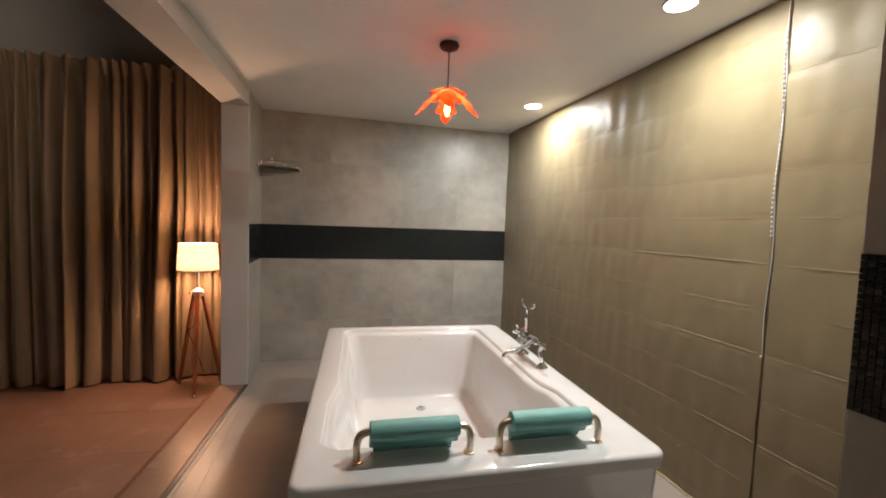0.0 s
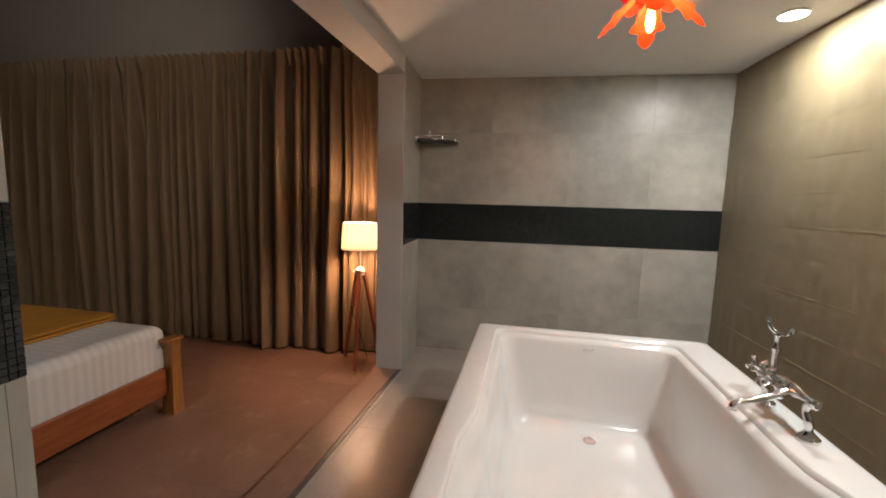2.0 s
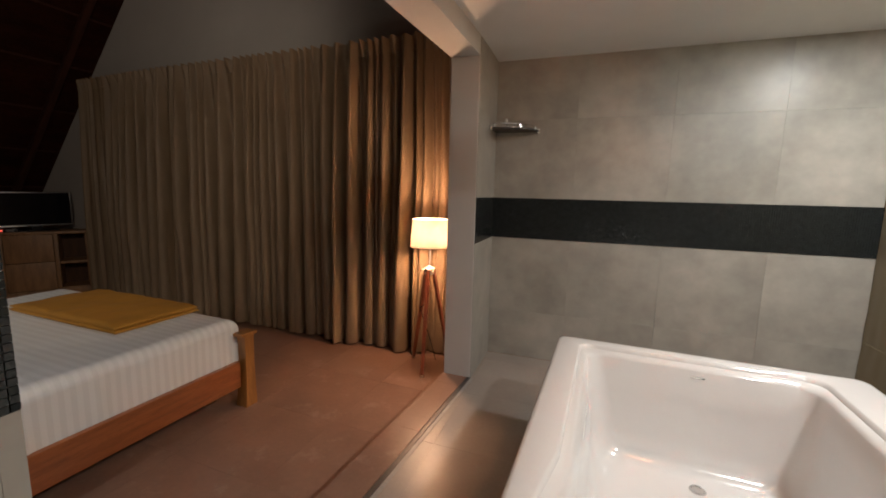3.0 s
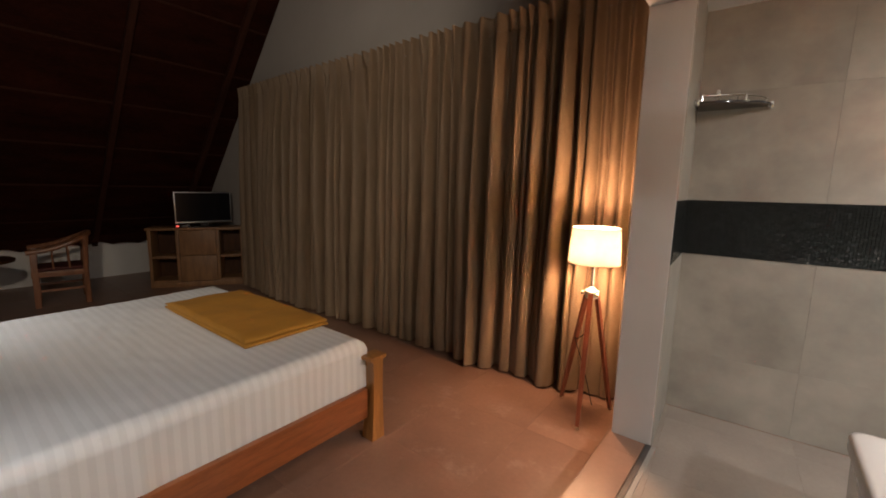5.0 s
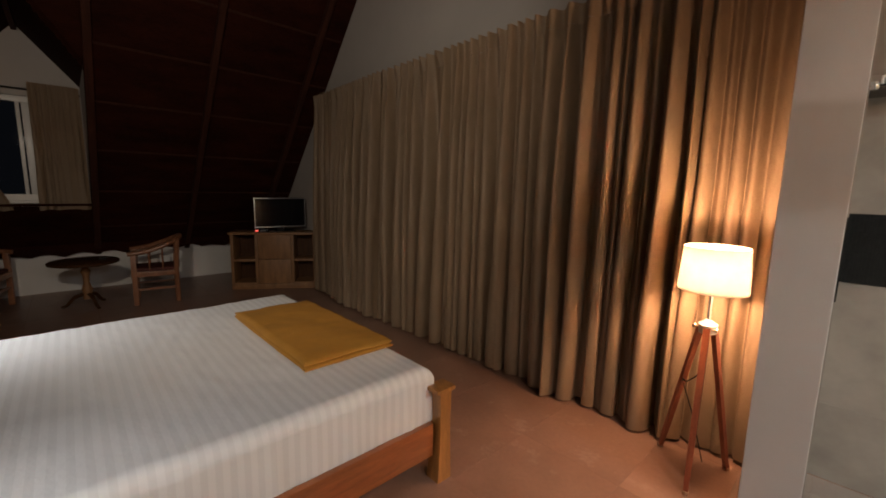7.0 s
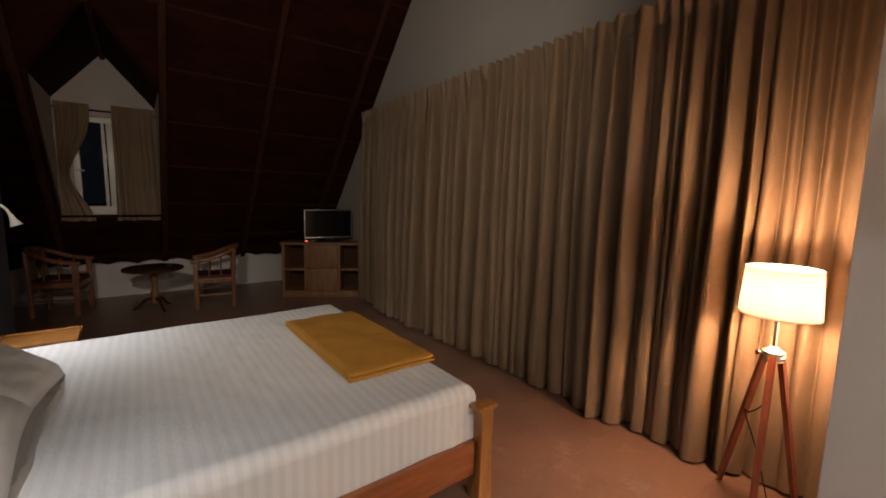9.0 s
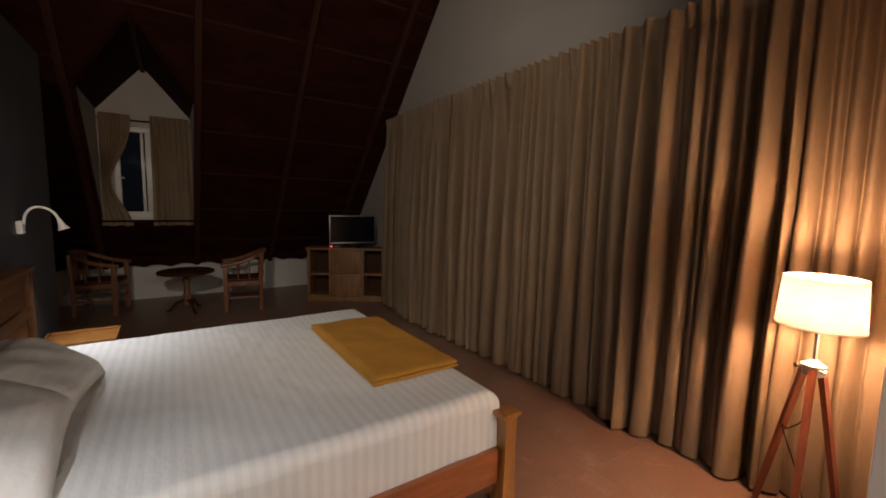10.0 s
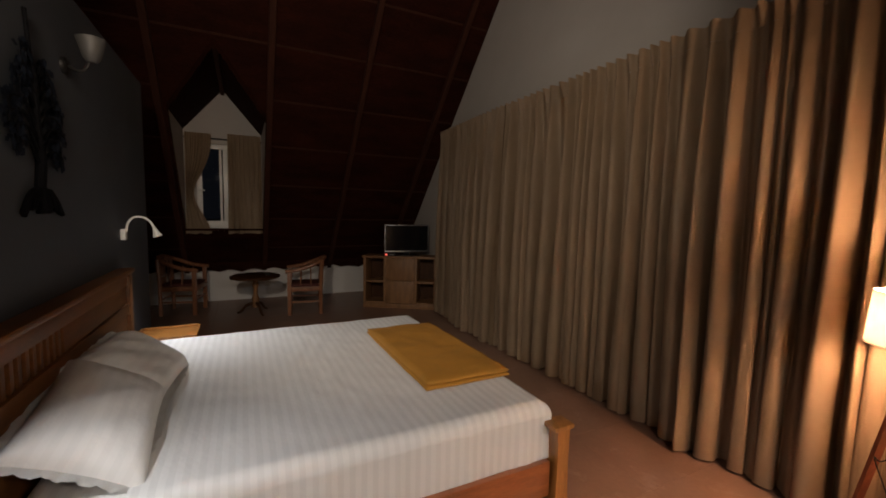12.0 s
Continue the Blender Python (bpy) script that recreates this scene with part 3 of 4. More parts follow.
# Roman blind: two panels of satin with stitched cross seams
def blind(y0, y1, label, seed):
    ob = thing("roman_blind", pose(1.85, y0, 0.10), label, "blind", "roman blinds")
    wide, tall = y1 - y0, CEIL - 0.10 - 0.004
    pitch = 0.1975

    def place(s, t):
        y, z = s * wide, tall * (1 - t)
        k = (2.14 - 0.10 - z) / pitch
        f = k - math.floor(k)
        strong = 1.0 if math.floor(k + 0.5) % 2 == 0 else 0.45
        seam = math.exp(-(min(f, 1 - f) / 0.055) ** 2)
        belly = math.sin(math.pi * f) ** 0.7
        sag = 0.006 * rough_noise((y * 3, z * 2, 0), 1, seed)
        x = -0.0012 * belly - 0.0010 * seam * strong * (0.6 + 0.8 * rough_noise((y * 4, math.floor(k + 0.5) * 3.1, 0), 1, seed))
        x += 0.0020 * seam * strong - 0.010 * rough_noise((y * 2.2, z * 0.8, 0), 1, seed + 2) - 0.004 * rough_noise((y * 14, z * 5, 0), 1, seed + 4) * (1 - seam)
        x += 0.004 * math.sin(y * 26 + rough_noise((y * 3, 0, 0), 1, 3) * 3) * max(0, (z - 1.75)) / 0.6
        fade = min(1.0, (tall - z) / 0.12)
        return Vector((x * fade, y, z + sag * seam * fade))
    part("cloth", thicken(sheet(int(wide * 62) + 4, 150, place), 0.003), BLIND, ob, smooth=80)
    rng = random.Random(int(seed) + 3)
    for i in range(11):
        z = 2.14 - 0.10 - (i - 1) * pitch
        if 0.05 < z < tall - 0.05:
            # patchy seam highlights are put into the shape: stitching in broken lengths
            s0 = rng.uniform(0.0, 0.02)
            while s0 < 0.96:
                s1 = min(0.995, s0 + rng.uniform(0.10, 0.34 if i % 2 else 0.2))
                thick = rng.uniform(0.0006, 0.0014) if i % 2 else rng.uniform(0.0004, 0.0008)
                line = [(place(s0 + (s1 - s0) * k / 8, 1 - z / tall).x - 0.0028, (s0 + (s1 - s0) * k / 8) * wide, z + 0.003 * rough_noise((s0 * 8 + k * 0.2, i, 0), 1, seed)) for k in range(9)]
                part("seam", tube(line, [thick * 0.3] + [thick] * 7 + [thick * 0.3], 6), BLIND, ob, "stitched cross seam")
                s0 = s1 + (rng.uniform(0.002, 0.03) if i % 2 else rng.uniform(0.02, 0.14))
    part("bottom_hem", tube([(0, 0.01, 0.012), (0, wide - 0.01, 0.012)], 0.010, 8), BLIND, ob)
    part("headrail", box(0.004, 0.03, 0, wide, tall - 0.03, tall, 0.003), BLIND, ob)
    return ob
blind(1.612, 4.375, "wide khaki satin roman blind with stitched cross seams", 0.0)
blind(1.30, 1.598, "narrow khaki satin roman blind with stitched cross seams", 8.0)
cord = thing("blind_cord", pose(1.835, 1.605, 0.95), "white beaded blind cord hanging between the blinds", "cord")
part("cord_line", tube([(0.01, 0.006 * math.sin(k), k * 0.1) for k in range(16)], 0.0017, 6), WHITE_PLASTIC, cord)
bead = lathe([(0.001, -0.005), (0.0035, -0.002), (0.0035, 0.002), (0.001, 0.005)], 6)
first_bead = part("bead", bead, WHITE_PLASTIC, cord)
for k in range(1, 45):
    b2 = first_bead.copy()
    scene.collection.objects.link(b2)
    b2.location = (0.004, 0.006 * math.sin(k * 0.2), 0.5 + k * 0.02)


# the tub
TUB = pose(0.635, 2.445, LEVEL, 0, 0, -3.0)
tub = thing("bathtub", TUB, "large white glossy acrylic double bathtub on the tiled bath floor", "bathtub")
def ring(hx0, hx1, hy0, hy1, r, z, steps=7, shape=None):
    pts = []
    for cx, cy, a0 in ((hx1 - r, hy1 - r, 0), (hx0 + r, hy1 - r, 90), (hx0 + r, hy0 + r, 180), (hx1 - r, hy0 + r, 270)):
        for k in range(steps + 1):
            a = radians(a0 + 90 * k / steps)
            pts.append(Vector((cx + r * math.cos(a), cy + r * math.sin(a), z)))
    # extra points along the sides
    out = []
    for i, p in enumerate(pts):
        q = pts[(i + 1) % len(pts)]
        out.append(p)
        if (i + 1) % (steps + 1) == 0:
            m = 14
            out += [p.lerp(q, k / m) for k in range(1, m)]
    if shape:
        out = [shape(p) for p in out]
    return out
HX, HY, TOP = 0.66, 0.945, 0.56
def waist(strength):
    """The basin is wider at the backrest end: its long sides step in past the arm rests."""
    def shape(p):
        share = min(1.0, abs(p.x) / 0.45)
        if p.x > 0:
            return Vector((p.x - share * strength * (0.045 + 0.045 / (1 + math.exp(-(p.y + 0.28) / 0.02))), p.y, p.z))
        return Vector((p.x + share * 0.035 * strength / (1 + math.exp(-(p.y + 0.25) / 0.02)), p.y, p.z))
    return shape
outer = [ring(-HX + 0.03, HX - 0.03, -HY + 0.03, HY - 0.03, 0.05, 0.0), ring(-HX + 0.012, HX - 0.012, -HY + 0.012, HY - 0.012, 0.05, TOP - 0.06),
         ring(-HX, HX, -HY, HY, 0.05, TOP - 0.05), ring(-HX, HX, -HY, HY, 0.05, TOP - 0.012), ring(-HX + 0.006, HX - 0.006, -HY + 0.006, HY - 0.006, 0.047, TOP - 0.002),
         ring(-HX + 0.018, HX - 0.018, -HY + 0.018, HY - 0.018, 0.045, TOP)]
def inner(dx0, dx1, dy0, dy1, r, z, strength):
    return ring(-HX + dx0, HX - dx1, -HY + dy0, HY - dy1, r, z, shape=waist(strength))
basin = [inner(0.075, 0.082, 0.20, 0.070, 0.07, TOP, 1), inner(0.083, 0.090, 0.208, 0.078, 0.07, TOP - 0.004, 1), inner(0.088, 0.096, 0.214, 0.084, 0.07, TOP - 0.022, 1),
         inner(0.110, 0.118, 0.236, 0.112, 0.075, TOP - 0.030, 1), inner(0.124, 0.130, 0.25, 0.122, 0.08, TOP - 0.045, 1),
         inner(0.150, 0.150, 0.33, 0.135, 0.10, TOP - 0.20, 0.8), inner(0.185, 0.18, 0.47, 0.155, 0.12, 0.16, 0.6), inner(0.21, 0.205, 0.53, 0.175, 0.13, 0.085, 0.5),
         inner(0.245, 0.24, 0.58, 0.20, 0.13, 0.048, 0.4), inner(0.30, 0.30, 0.66, 0.25, 0.12, 0.036, 0.3), inner(0.45, 0.45, 0.9, 0.5, 0.08, 0.033, 0)]
shell = loft(outer + basin, False)
shell.faces.new([v for v in shell.verts][-len(outer[0]):])
part("shell", shell, ACRYLIC, tub, "white glossy acrylic", 50)
part("drain", lathe([(0.034, 0.036), (0.034, 0.041), (0.026, 0.043), (0.024, 0.040), (0.002, 0.039)], 24, None, (0.01, 0.63, 0)), CHROME, tub, "chrome drain")
part("overflow_mark", box(-0.03, 0.03, HY - 0.128, HY - 0.122, TOP - 0.075, TOP - 0.068, 0.002), CHROME, tub)
for cx in (-0.258, 0.245):
    hr = thing("headrest", TUB @ pose(cx, -HY + 0.118, TOP), "teal foam headrest on curved steel posts, on the tub rim", "headrest", "tub headrests")
    for s in (-1, 1):
        part("post", tube(curve_points([(s * 0.195, 0, 0.0), (s * 0.197, 0, 0.055), (s * 0.185, 0.004, 0.088), (s * 0.155, 0.006, 0.098), (s * 0.12, 0.006, 0.098)]), 0.0125, 12), BRASSY, hr, "polished steel tube")
        part("flange", lathe([(0.020, 0), (0.020, 0.004), (0.014, 0.006)], 16, None, (s * 0.195, 0, 0)), BRASSY, hr)
    roll = [[Vector((x, 0.006 + rr * math.cos(a), 0.098 + rr * 0.95 * math.sin(a) - (0.030 if math.cos(a) > 0.2 and math.sin(a) < 0.1 else 0))) for a in (k * math.tau / 20 for k in range(20))]
            for x, rr in ((-0.155, 0.030), (-0.152, 0.036), (-0.05, 0.0375), (0.05, 0.037), (0.152, 0.036), (0.155, 0.030))]
    part("cushion", loft(roll), TEAL, hr, "teal foam roll", 60)
    flap = loft([[Vector((x, y, z)) for y, z in ((0.040, 0.085), (0.020, 0.065), (0.045, 0.004), (0.060, 0.004), (0.056, 0.06))] for x in (-0.14, -0.05, 0.05, 0.14)])
    part("cushion_skirt", flap, TEAL, hr, "lower teal foam skirt", 60)

# bath mixer on the rim
TAP = TUB @ pose(0.583, 0.06, TOP) @ Matrix.Diagonal((1, 1, 0.93, 1))
tap = thing("bath_mixer", TAP, "chrome bath mixer with cross handles on the tub rim", "bath tap")
def turned(profile, a, b, around=18):
    """A turned piece from a to b; profile: (share along, radius)."""
    a, b = Vector(a), Vector(b)
    q = (b - a).to_track_quat("Z", "Y").to_matrix().to_4x4()
    bm = lathe([(r, s * (b - a).length) for s, r in profile], around)
    return moved(bm, Matrix.Translation(a) @ q)
for y in (-0.13, 0.125):
    part("foot", turned([(0, 0.034), (0.12, 0.034), (0.24, 0.026), (0.42, 0.014), (0.62, 0.012), (0.8, 0.016), (1, 0.014)], (0, y, 0), (-0.005, y, 0.075)), CHROME, tap, "bell-shaped chrome foot")
    part("elbow", tube(curve_points([(-0.005, y, 0.07), (-0.005, y + 0.018, 0.10), (-0.004, y + 0.012, 0.128), (0, y, 0.142)]), 0.013, 12), CHROME, tap)
part("body", turned([(0, 0.012), (0.02, 0.020), (0.08, 0.020), (0.12, 0.015), (0.25, 0.016), (0.32, 0.024), (0.42, 0.027), (0.58, 0.027), (0.66, 0.022), (0.75, 0.016), (0.88, 0.015), (0.92, 0.020), (0.98, 0.020), (1, 0.012)], (0, -0.155, 0.142), (0, 0.165, 0.142)), CHROME, tap, "chrome mixer body")
for y, tilt2 in ((0.205, 20), (0.095, 60), (0.02, 30)):
    at = Vector((-0.005 if y > 0.1 else -0.04, y, 0.142))
    hub = turned([(0, 0.010), (0.4, 0.014), (0.7, 0.016), (1, 0.008)], (0, -0.035, 0), (0, 0.025, 0))
    handle = part("cross_handle", moved(hub, Matrix.Translation(at)), CHROME, tap, "chrome cross handle")
    for k in range(4):
        a = radians(90 * k + tilt2)
        d = Vector((math.cos(a), 0, math.sin(a)))
        part("spoke", turned([(0, 0.005), (0.6, 0.006), (0.8, 0.010), (0.93, 0.010), (1, 0.004)], at, at + d * 0.042, 10), CHROME, handle)
part("spout", tube(curve_points([(-0.01, -0.03, 0.135), (-0.07, -0.045, 0.115), (-0.14, -0.06, 0.095), (-0.195, -0.072, 0.085), (-0.212, -0.076, 0.070), (-0.213, -0.076, 0.058)]), [0.016] * 6 + [0.013] * 19 + [0.013] * 5 + [0.015], 12), CHROME, tap, "chrome spout")
part("stem", turned([(0, 0.017), (0.06, 0.017), (0.1, 0.011), (0.5, 0.012), (0.62, 0.017), (0.68, 0.011), (0.95, 0.010), (1, 0.014)], (0, 0.10, 0.16), (0, 0.10, 0.315)), CHROME, tap)
cradle = part("cradle", tube(curve_points([(-0.022, 0.125, 0.372), (-0.018, 0.115, 0.342), (0, 0.10, 0.322), (0.022, 0.085, 0.325), (0.034, 0.076, 0.342)]), 0.008, 10), CHROME, tap, "two-armed hand-shower cradle")
for p in ((-0.022, 0.125, 0.372), (0.034, 0.076, 0.342)):
    part("tip", lathe([(0.004, -0.012), (0.011, -0.006), (0.011, 0.006), (0.004, 0.012)], 12, None, p), CHROME, cradle)

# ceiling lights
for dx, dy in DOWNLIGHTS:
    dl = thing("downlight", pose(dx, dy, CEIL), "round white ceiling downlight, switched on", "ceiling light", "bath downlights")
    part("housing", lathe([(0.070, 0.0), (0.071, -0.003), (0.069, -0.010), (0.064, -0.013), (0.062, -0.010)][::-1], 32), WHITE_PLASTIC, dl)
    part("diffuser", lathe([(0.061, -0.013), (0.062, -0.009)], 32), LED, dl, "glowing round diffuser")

pend = thing("pendant_lamp", pose(0.65, 2.53, CEIL), "pendant lamp with leaf-shaped orange petals, switched on", "pendant lamp")
part("ceiling_rose", lathe([(0.004, -0.045), (0.020, -0.040), (0.048, -0.026), (0.055, -0.010), (0.050, 0.0)], 24), DARK_METAL, pend, "dark ceiling rose")
part("cord", tube([(0, 0, -0.04), (0, 0, -0.24)], 0.004, 8), DARK_METAL, pend)
part("socket", lathe([(0.012, -0.30), (0.020, -0.29), (0.020, -0.25), (0.010, -0.235)], 16), DARK_METAL, pend)
part("crown", lathe([(0.050, -0.262), (0.056, -0.256), (0.052, -0.250), (0.012, -0.238)], 24), DARK_METAL, pend, "dark disc that holds the petals")
part("bulb", lathe([(0.002, -0.395), (0.012, -0.385), (0.017, -0.36), (0.014, -0.33), (0.010, -0.30)], 16), BULB, pend, "warm glowing bulb")
LEAF = [(0.00, 0.030), (0.12, 0.048), (0.26, 0.058), (0.38, 0.060), (0.47, 0.078), (0.55, 0.088), (0.60, 0.080), (0.63, 0.046), (0.68, 0.036), (0.76, 0.042), (0.86, 0.034), (0.94, 0.018), (1.00, 0.002)]
def petal(angle, length, a0, a1, width, z, r0):
    """A lobed leaf from radius r0, leaving at the angle a0 below level and ending at a1."""
    bm = bmesh.new()
    left, right, mid = [], [], []
    rr, zz, last = r0, z, 0.0
    for k, w in LEAF:
        a = radians(a0 + (a1 - a0) * k)
        rr, zz, last = rr + (k - last) * length * math.cos(a), zz - (k - last) * length * math.sin(a), k
        mid.append(bm.verts.new((rr, 0, zz + 0.006)))
        left.append(bm.verts.new((rr, w * width, zz)))
        right.append(bm.verts.new((rr, -w * width, zz)))
    for i in range(len(LEAF) - 1):
        bm.faces.new((left[i], left[i + 1], mid[i + 1], mid[i]))
        bm.faces.new((mid[i], mid[i + 1], right[i + 1], right[i]))
    thicken(bm, 0.0015)
    return moved(bm, pose(0, 0, 0, 0, 0, angle))
for k in range(4):
    part("petal", petal(-12 + 90 * k, 0.170, 42, 48, 0.72, -0.272, 0.055), PETAL, pend, "broad lobed orange veneer petal", None)
for k in range(4):
    part("petal", petal(33 + 90 * k, 0.110, -8, 58, 0.85, -0.252, 0.016), PETAL_DARK, pend, "short dark upper petal", None)

# glass corner shelf with its rail
shelf = thing("corner_shelf", pose(-0.594, 4.378, 1.925), "dark glass corner shelf with a chrome rail, on the bath wall", "shelf")
outline = [(0.0, 0.0)] + [(0.34 * math.cos(a), -0.26 * math.sin(a)) for a in (k * math.pi / 2 / 14 for k in range(15))]
part("plate", prism(outline[::-1], 0.0, 0.008), SMOKED, shelf, "dark glass plate")
arc = [(0.31 * math.cos(a), -0.235 * math.sin(a), 0.040) for a in (radians(6 + 78 * k / 14) for k in range(15))]
part("rail", tube(arc, 0.004, 8), CHROME, shelf)
for k in (0, 7, 14):
    x, y, z = arc[k]
    part("post", tube([(x, y, 0.0), (x, y, 0.044)], 0.0055, 8), CHROME, shelf)
for x, y in ((0.33, -0.012), (0.012, -0.25)):
    part("clamp", lathe([(0.013, -0.010), (0.016, 0.0), (0.013, 0.020)], 12, None, (x, y, 0)), CHROME, shelf)
dish = thing("soap_dish", pose(-0.45, 4.27, 1.934), "small clear glass dish on the corner shelf", "dish")
part("bowl", lathe([(0.030, 0.0), (0.042, 0.006), (0.045, 0.034), (0.041, 0.034), (0.038, 0.010), (0.004, 0.008)], 20), CLEAR, dish)
bot = thing("bottle", pose(-0.50, 4.30, 1.934), "tiny clear toiletry bottle on the corner shelf", "bottle")
part("glass", lathe([(0.014, 0.0), (0.015, 0.045), (0.007, 0.055), (0.007, 0.062)], 14), CLEAR, bot)
part("cap", lathe([(0.008, 0.062), (0.009, 0.066), (0.009, 0.082), (0.006, 0.085)], 14), WHITE_PLASTIC, bot)

# ---- the bedroom ----
LAMP = pose(-1.035, 4.10, 0)
fl = thing("floor_lamp", LAMP, "tripod floor lamp with reddish wooden legs and lit linen shade", "floor lamp")
for k, (fx, fy) in enumerate(((0.02, -0.175), (-0.200, 0.165), (0.125, 0.195))):
    top, foot = Vector((fx * 0.16, fy * 0.16, 0.84)), Vector((fx, fy, 0.0))
    d = (foot - top)
    sgn = Vector((-fy, fx, 0)).normalized()
    leg = loft([[top + d * s + sgn * (w * 0.5 * a) + Vector((fx, fy, 0)).normalized() * (0.010 * b) for a, b in ((-1, -1), (1, -1), (1, 1), (-1, 1))] for s, w in ((0, 0.030), (0.3, 0.030), (0.8, 0.027), (1.0, 0.022))])
    leg_ob = part("leg", leg, RED_WOOD, fl, "reddish stained wooden leg", 30)
    part("clamp_screw", turned([(0, 0.006), (0.7, 0.006), (0.75, 0.012), (1, 0.012)], top + sgn * 0.02 + Vector((0, 0, -0.015)), top + sgn * 0.045 + Vector((0, 0, -0.015)), 10), BRASSY, leg_ob)
    part("foot_cap", lathe([(0.013, 0.0), (0.014, 0.02)], 10, None, foot), BRASSY, leg_ob)
part("hub", lathe([(0.020, 0.79), (0.038, 0.80), (0.040, 0.83), (0.045, 0.845), (0.020, 0.862), (0.012, 0.87)], 20), SILVER_TRIM, fl, "pale metal tripod head")
part("stem", tube([(0, 0, 0.86), (0, 0, 1.06)], 0.009, 12), CHROME, fl)
part("socket", lathe([(0.015, 1.04), (0.020, 1.05), (0.020, 1.085), (0.012, 1.09)], 14), WHITE_PLASTIC, fl)
sh = bmesh.new()
def circle(r, z, n=48):
    return [Vector((r * math.cos(a), r * math.sin(a), z)) for a in (k * math.tau / n for k in range(n))]
loft([circle(0.154, 1.022), circle(0.1525, 1.05), circle(0.142, 1.215), circle(0.140, 1.24), circle(0.138, 1.24), circle(0.140, 1.215), circle(0.1505, 1.05), circle(0.152, 1.022), circle(0.154, 1.022)], False, sh)
shade_ob = part("shade", sh, SHADE, fl, "lit cream linen drum shade", 40)
for r, z in ((0.154, 1.024), (0.141, 1.238)):
    part("trim_ring", tube(circle(r, z) + circle(r, z)[:1], 0.003, 6), SHADE, shade_ob)
for k in range(3):
    a = radians(30 + 120 * k)
    part("spider_arm", tube([(0.015 * math.cos(a), 0.015 * math.sin(a), 1.20), (0.138 * math.cos(a), 0.138 * math.sin(a), 1.228)], 0.002, 6), CHROME, shade_ob)
part("flex", tube(curve_points([(0, 0.01, 0.86), (-0.01, 0.02, 0.6), (-0.06, -0.01, 0.52), (-0.09, 0.03, 0.50), (-0.03, 0.06, 0.3), (0.02, 0.14, 0.02)]), 0.003, 6), DARK_METAL, fl, "thin dark flex")

# bed
BED = ROOM @ pose(-2.91, -3.33, 0)       # local x across, y from head to foot
bed = thing("bed", BED, "double bed with a honey-stained wooden frame and slatted headboard", "bed")
HW, LONG = 1.035, 2.13
def bed_post(x):
    rings = []
    for z, w in ((0.0, 0.090), (0.06, 0.085), (0.16, 0.075), (0.30, 0.066), (0.42, 0.070), (0.485, 0.076)):
        rings.append([Vector((x + dx, LONG - 0.09 + dy, z)) for dx, dy in ((-w / 2, 0.09 - w), (w / 2, 0.09 - w), (w / 2, 0.09), (-w / 2, 0.09))])
    ob = part("post", loft(rings), HONEY, bed, "honey-stained tapered foot post", 30)
    part("cap", box(x - 0.048, x + 0.052, LONG - 0.105, LONG + 0.015, 0.487, 0.510, 0.006), HONEY, ob)
for x in (-HW + 0.045, HW - 0.045):
    bed_post(x)
for s in (-1, 1):
    part("side_rail", box(s * (HW - 0.055) - 0.016, s * (HW - 0.055) + 0.016, 0.06, LONG - 0.09, 0.142, 0.318, 0.004), RAIL_WOOD, bed, "reddish wooden side rail")
part("foot_rail", box(-HW + 0.09, HW - 0.09, LONG - 0.06, LONG - 0.025, 0.18, 0.40, 0.004), RAIL_WOOD, bed)
part("foot_top_rail", box(-HW + 0.09, HW - 0.09, LONG - 0.075, LONG - 0.01, 0.462, 0.486, 0.004), HONEY, bed)
for k in range(9):
    part("slat", box(-HW + 0.08, HW - 0.08, 0.15 + k * 0.21, 0.24 + k * 0.21, 0.29, 0.306), BROWN_WOOD, bed)
part("centre_leg", box(-0.03, 0.03, 1.0, 1.06, 0.0, 0.288), BROWN_WOOD, bed)
part("stretcher", box(-HW + 0.09, HW - 0.09, LONG - 0.30, LONG - 0.24, 0.10, 0.16, 0.003), BROWN_WOOD, bed)
H0, H1 = -0.835, HW                     # the headboard stops short of the far side
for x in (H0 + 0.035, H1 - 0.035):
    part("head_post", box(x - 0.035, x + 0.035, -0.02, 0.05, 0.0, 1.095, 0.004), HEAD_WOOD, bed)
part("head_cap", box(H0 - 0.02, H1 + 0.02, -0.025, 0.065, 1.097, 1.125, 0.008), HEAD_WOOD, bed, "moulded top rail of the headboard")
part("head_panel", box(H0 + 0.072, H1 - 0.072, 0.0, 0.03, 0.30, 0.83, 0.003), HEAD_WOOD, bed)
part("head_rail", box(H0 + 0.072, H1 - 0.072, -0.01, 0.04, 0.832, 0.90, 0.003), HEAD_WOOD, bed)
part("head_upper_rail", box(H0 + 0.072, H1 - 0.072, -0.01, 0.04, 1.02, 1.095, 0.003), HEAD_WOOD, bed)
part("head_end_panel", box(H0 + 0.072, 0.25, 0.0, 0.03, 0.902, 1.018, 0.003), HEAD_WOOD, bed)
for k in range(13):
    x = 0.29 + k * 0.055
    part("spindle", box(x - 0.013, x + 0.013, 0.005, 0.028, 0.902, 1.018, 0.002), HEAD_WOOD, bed)

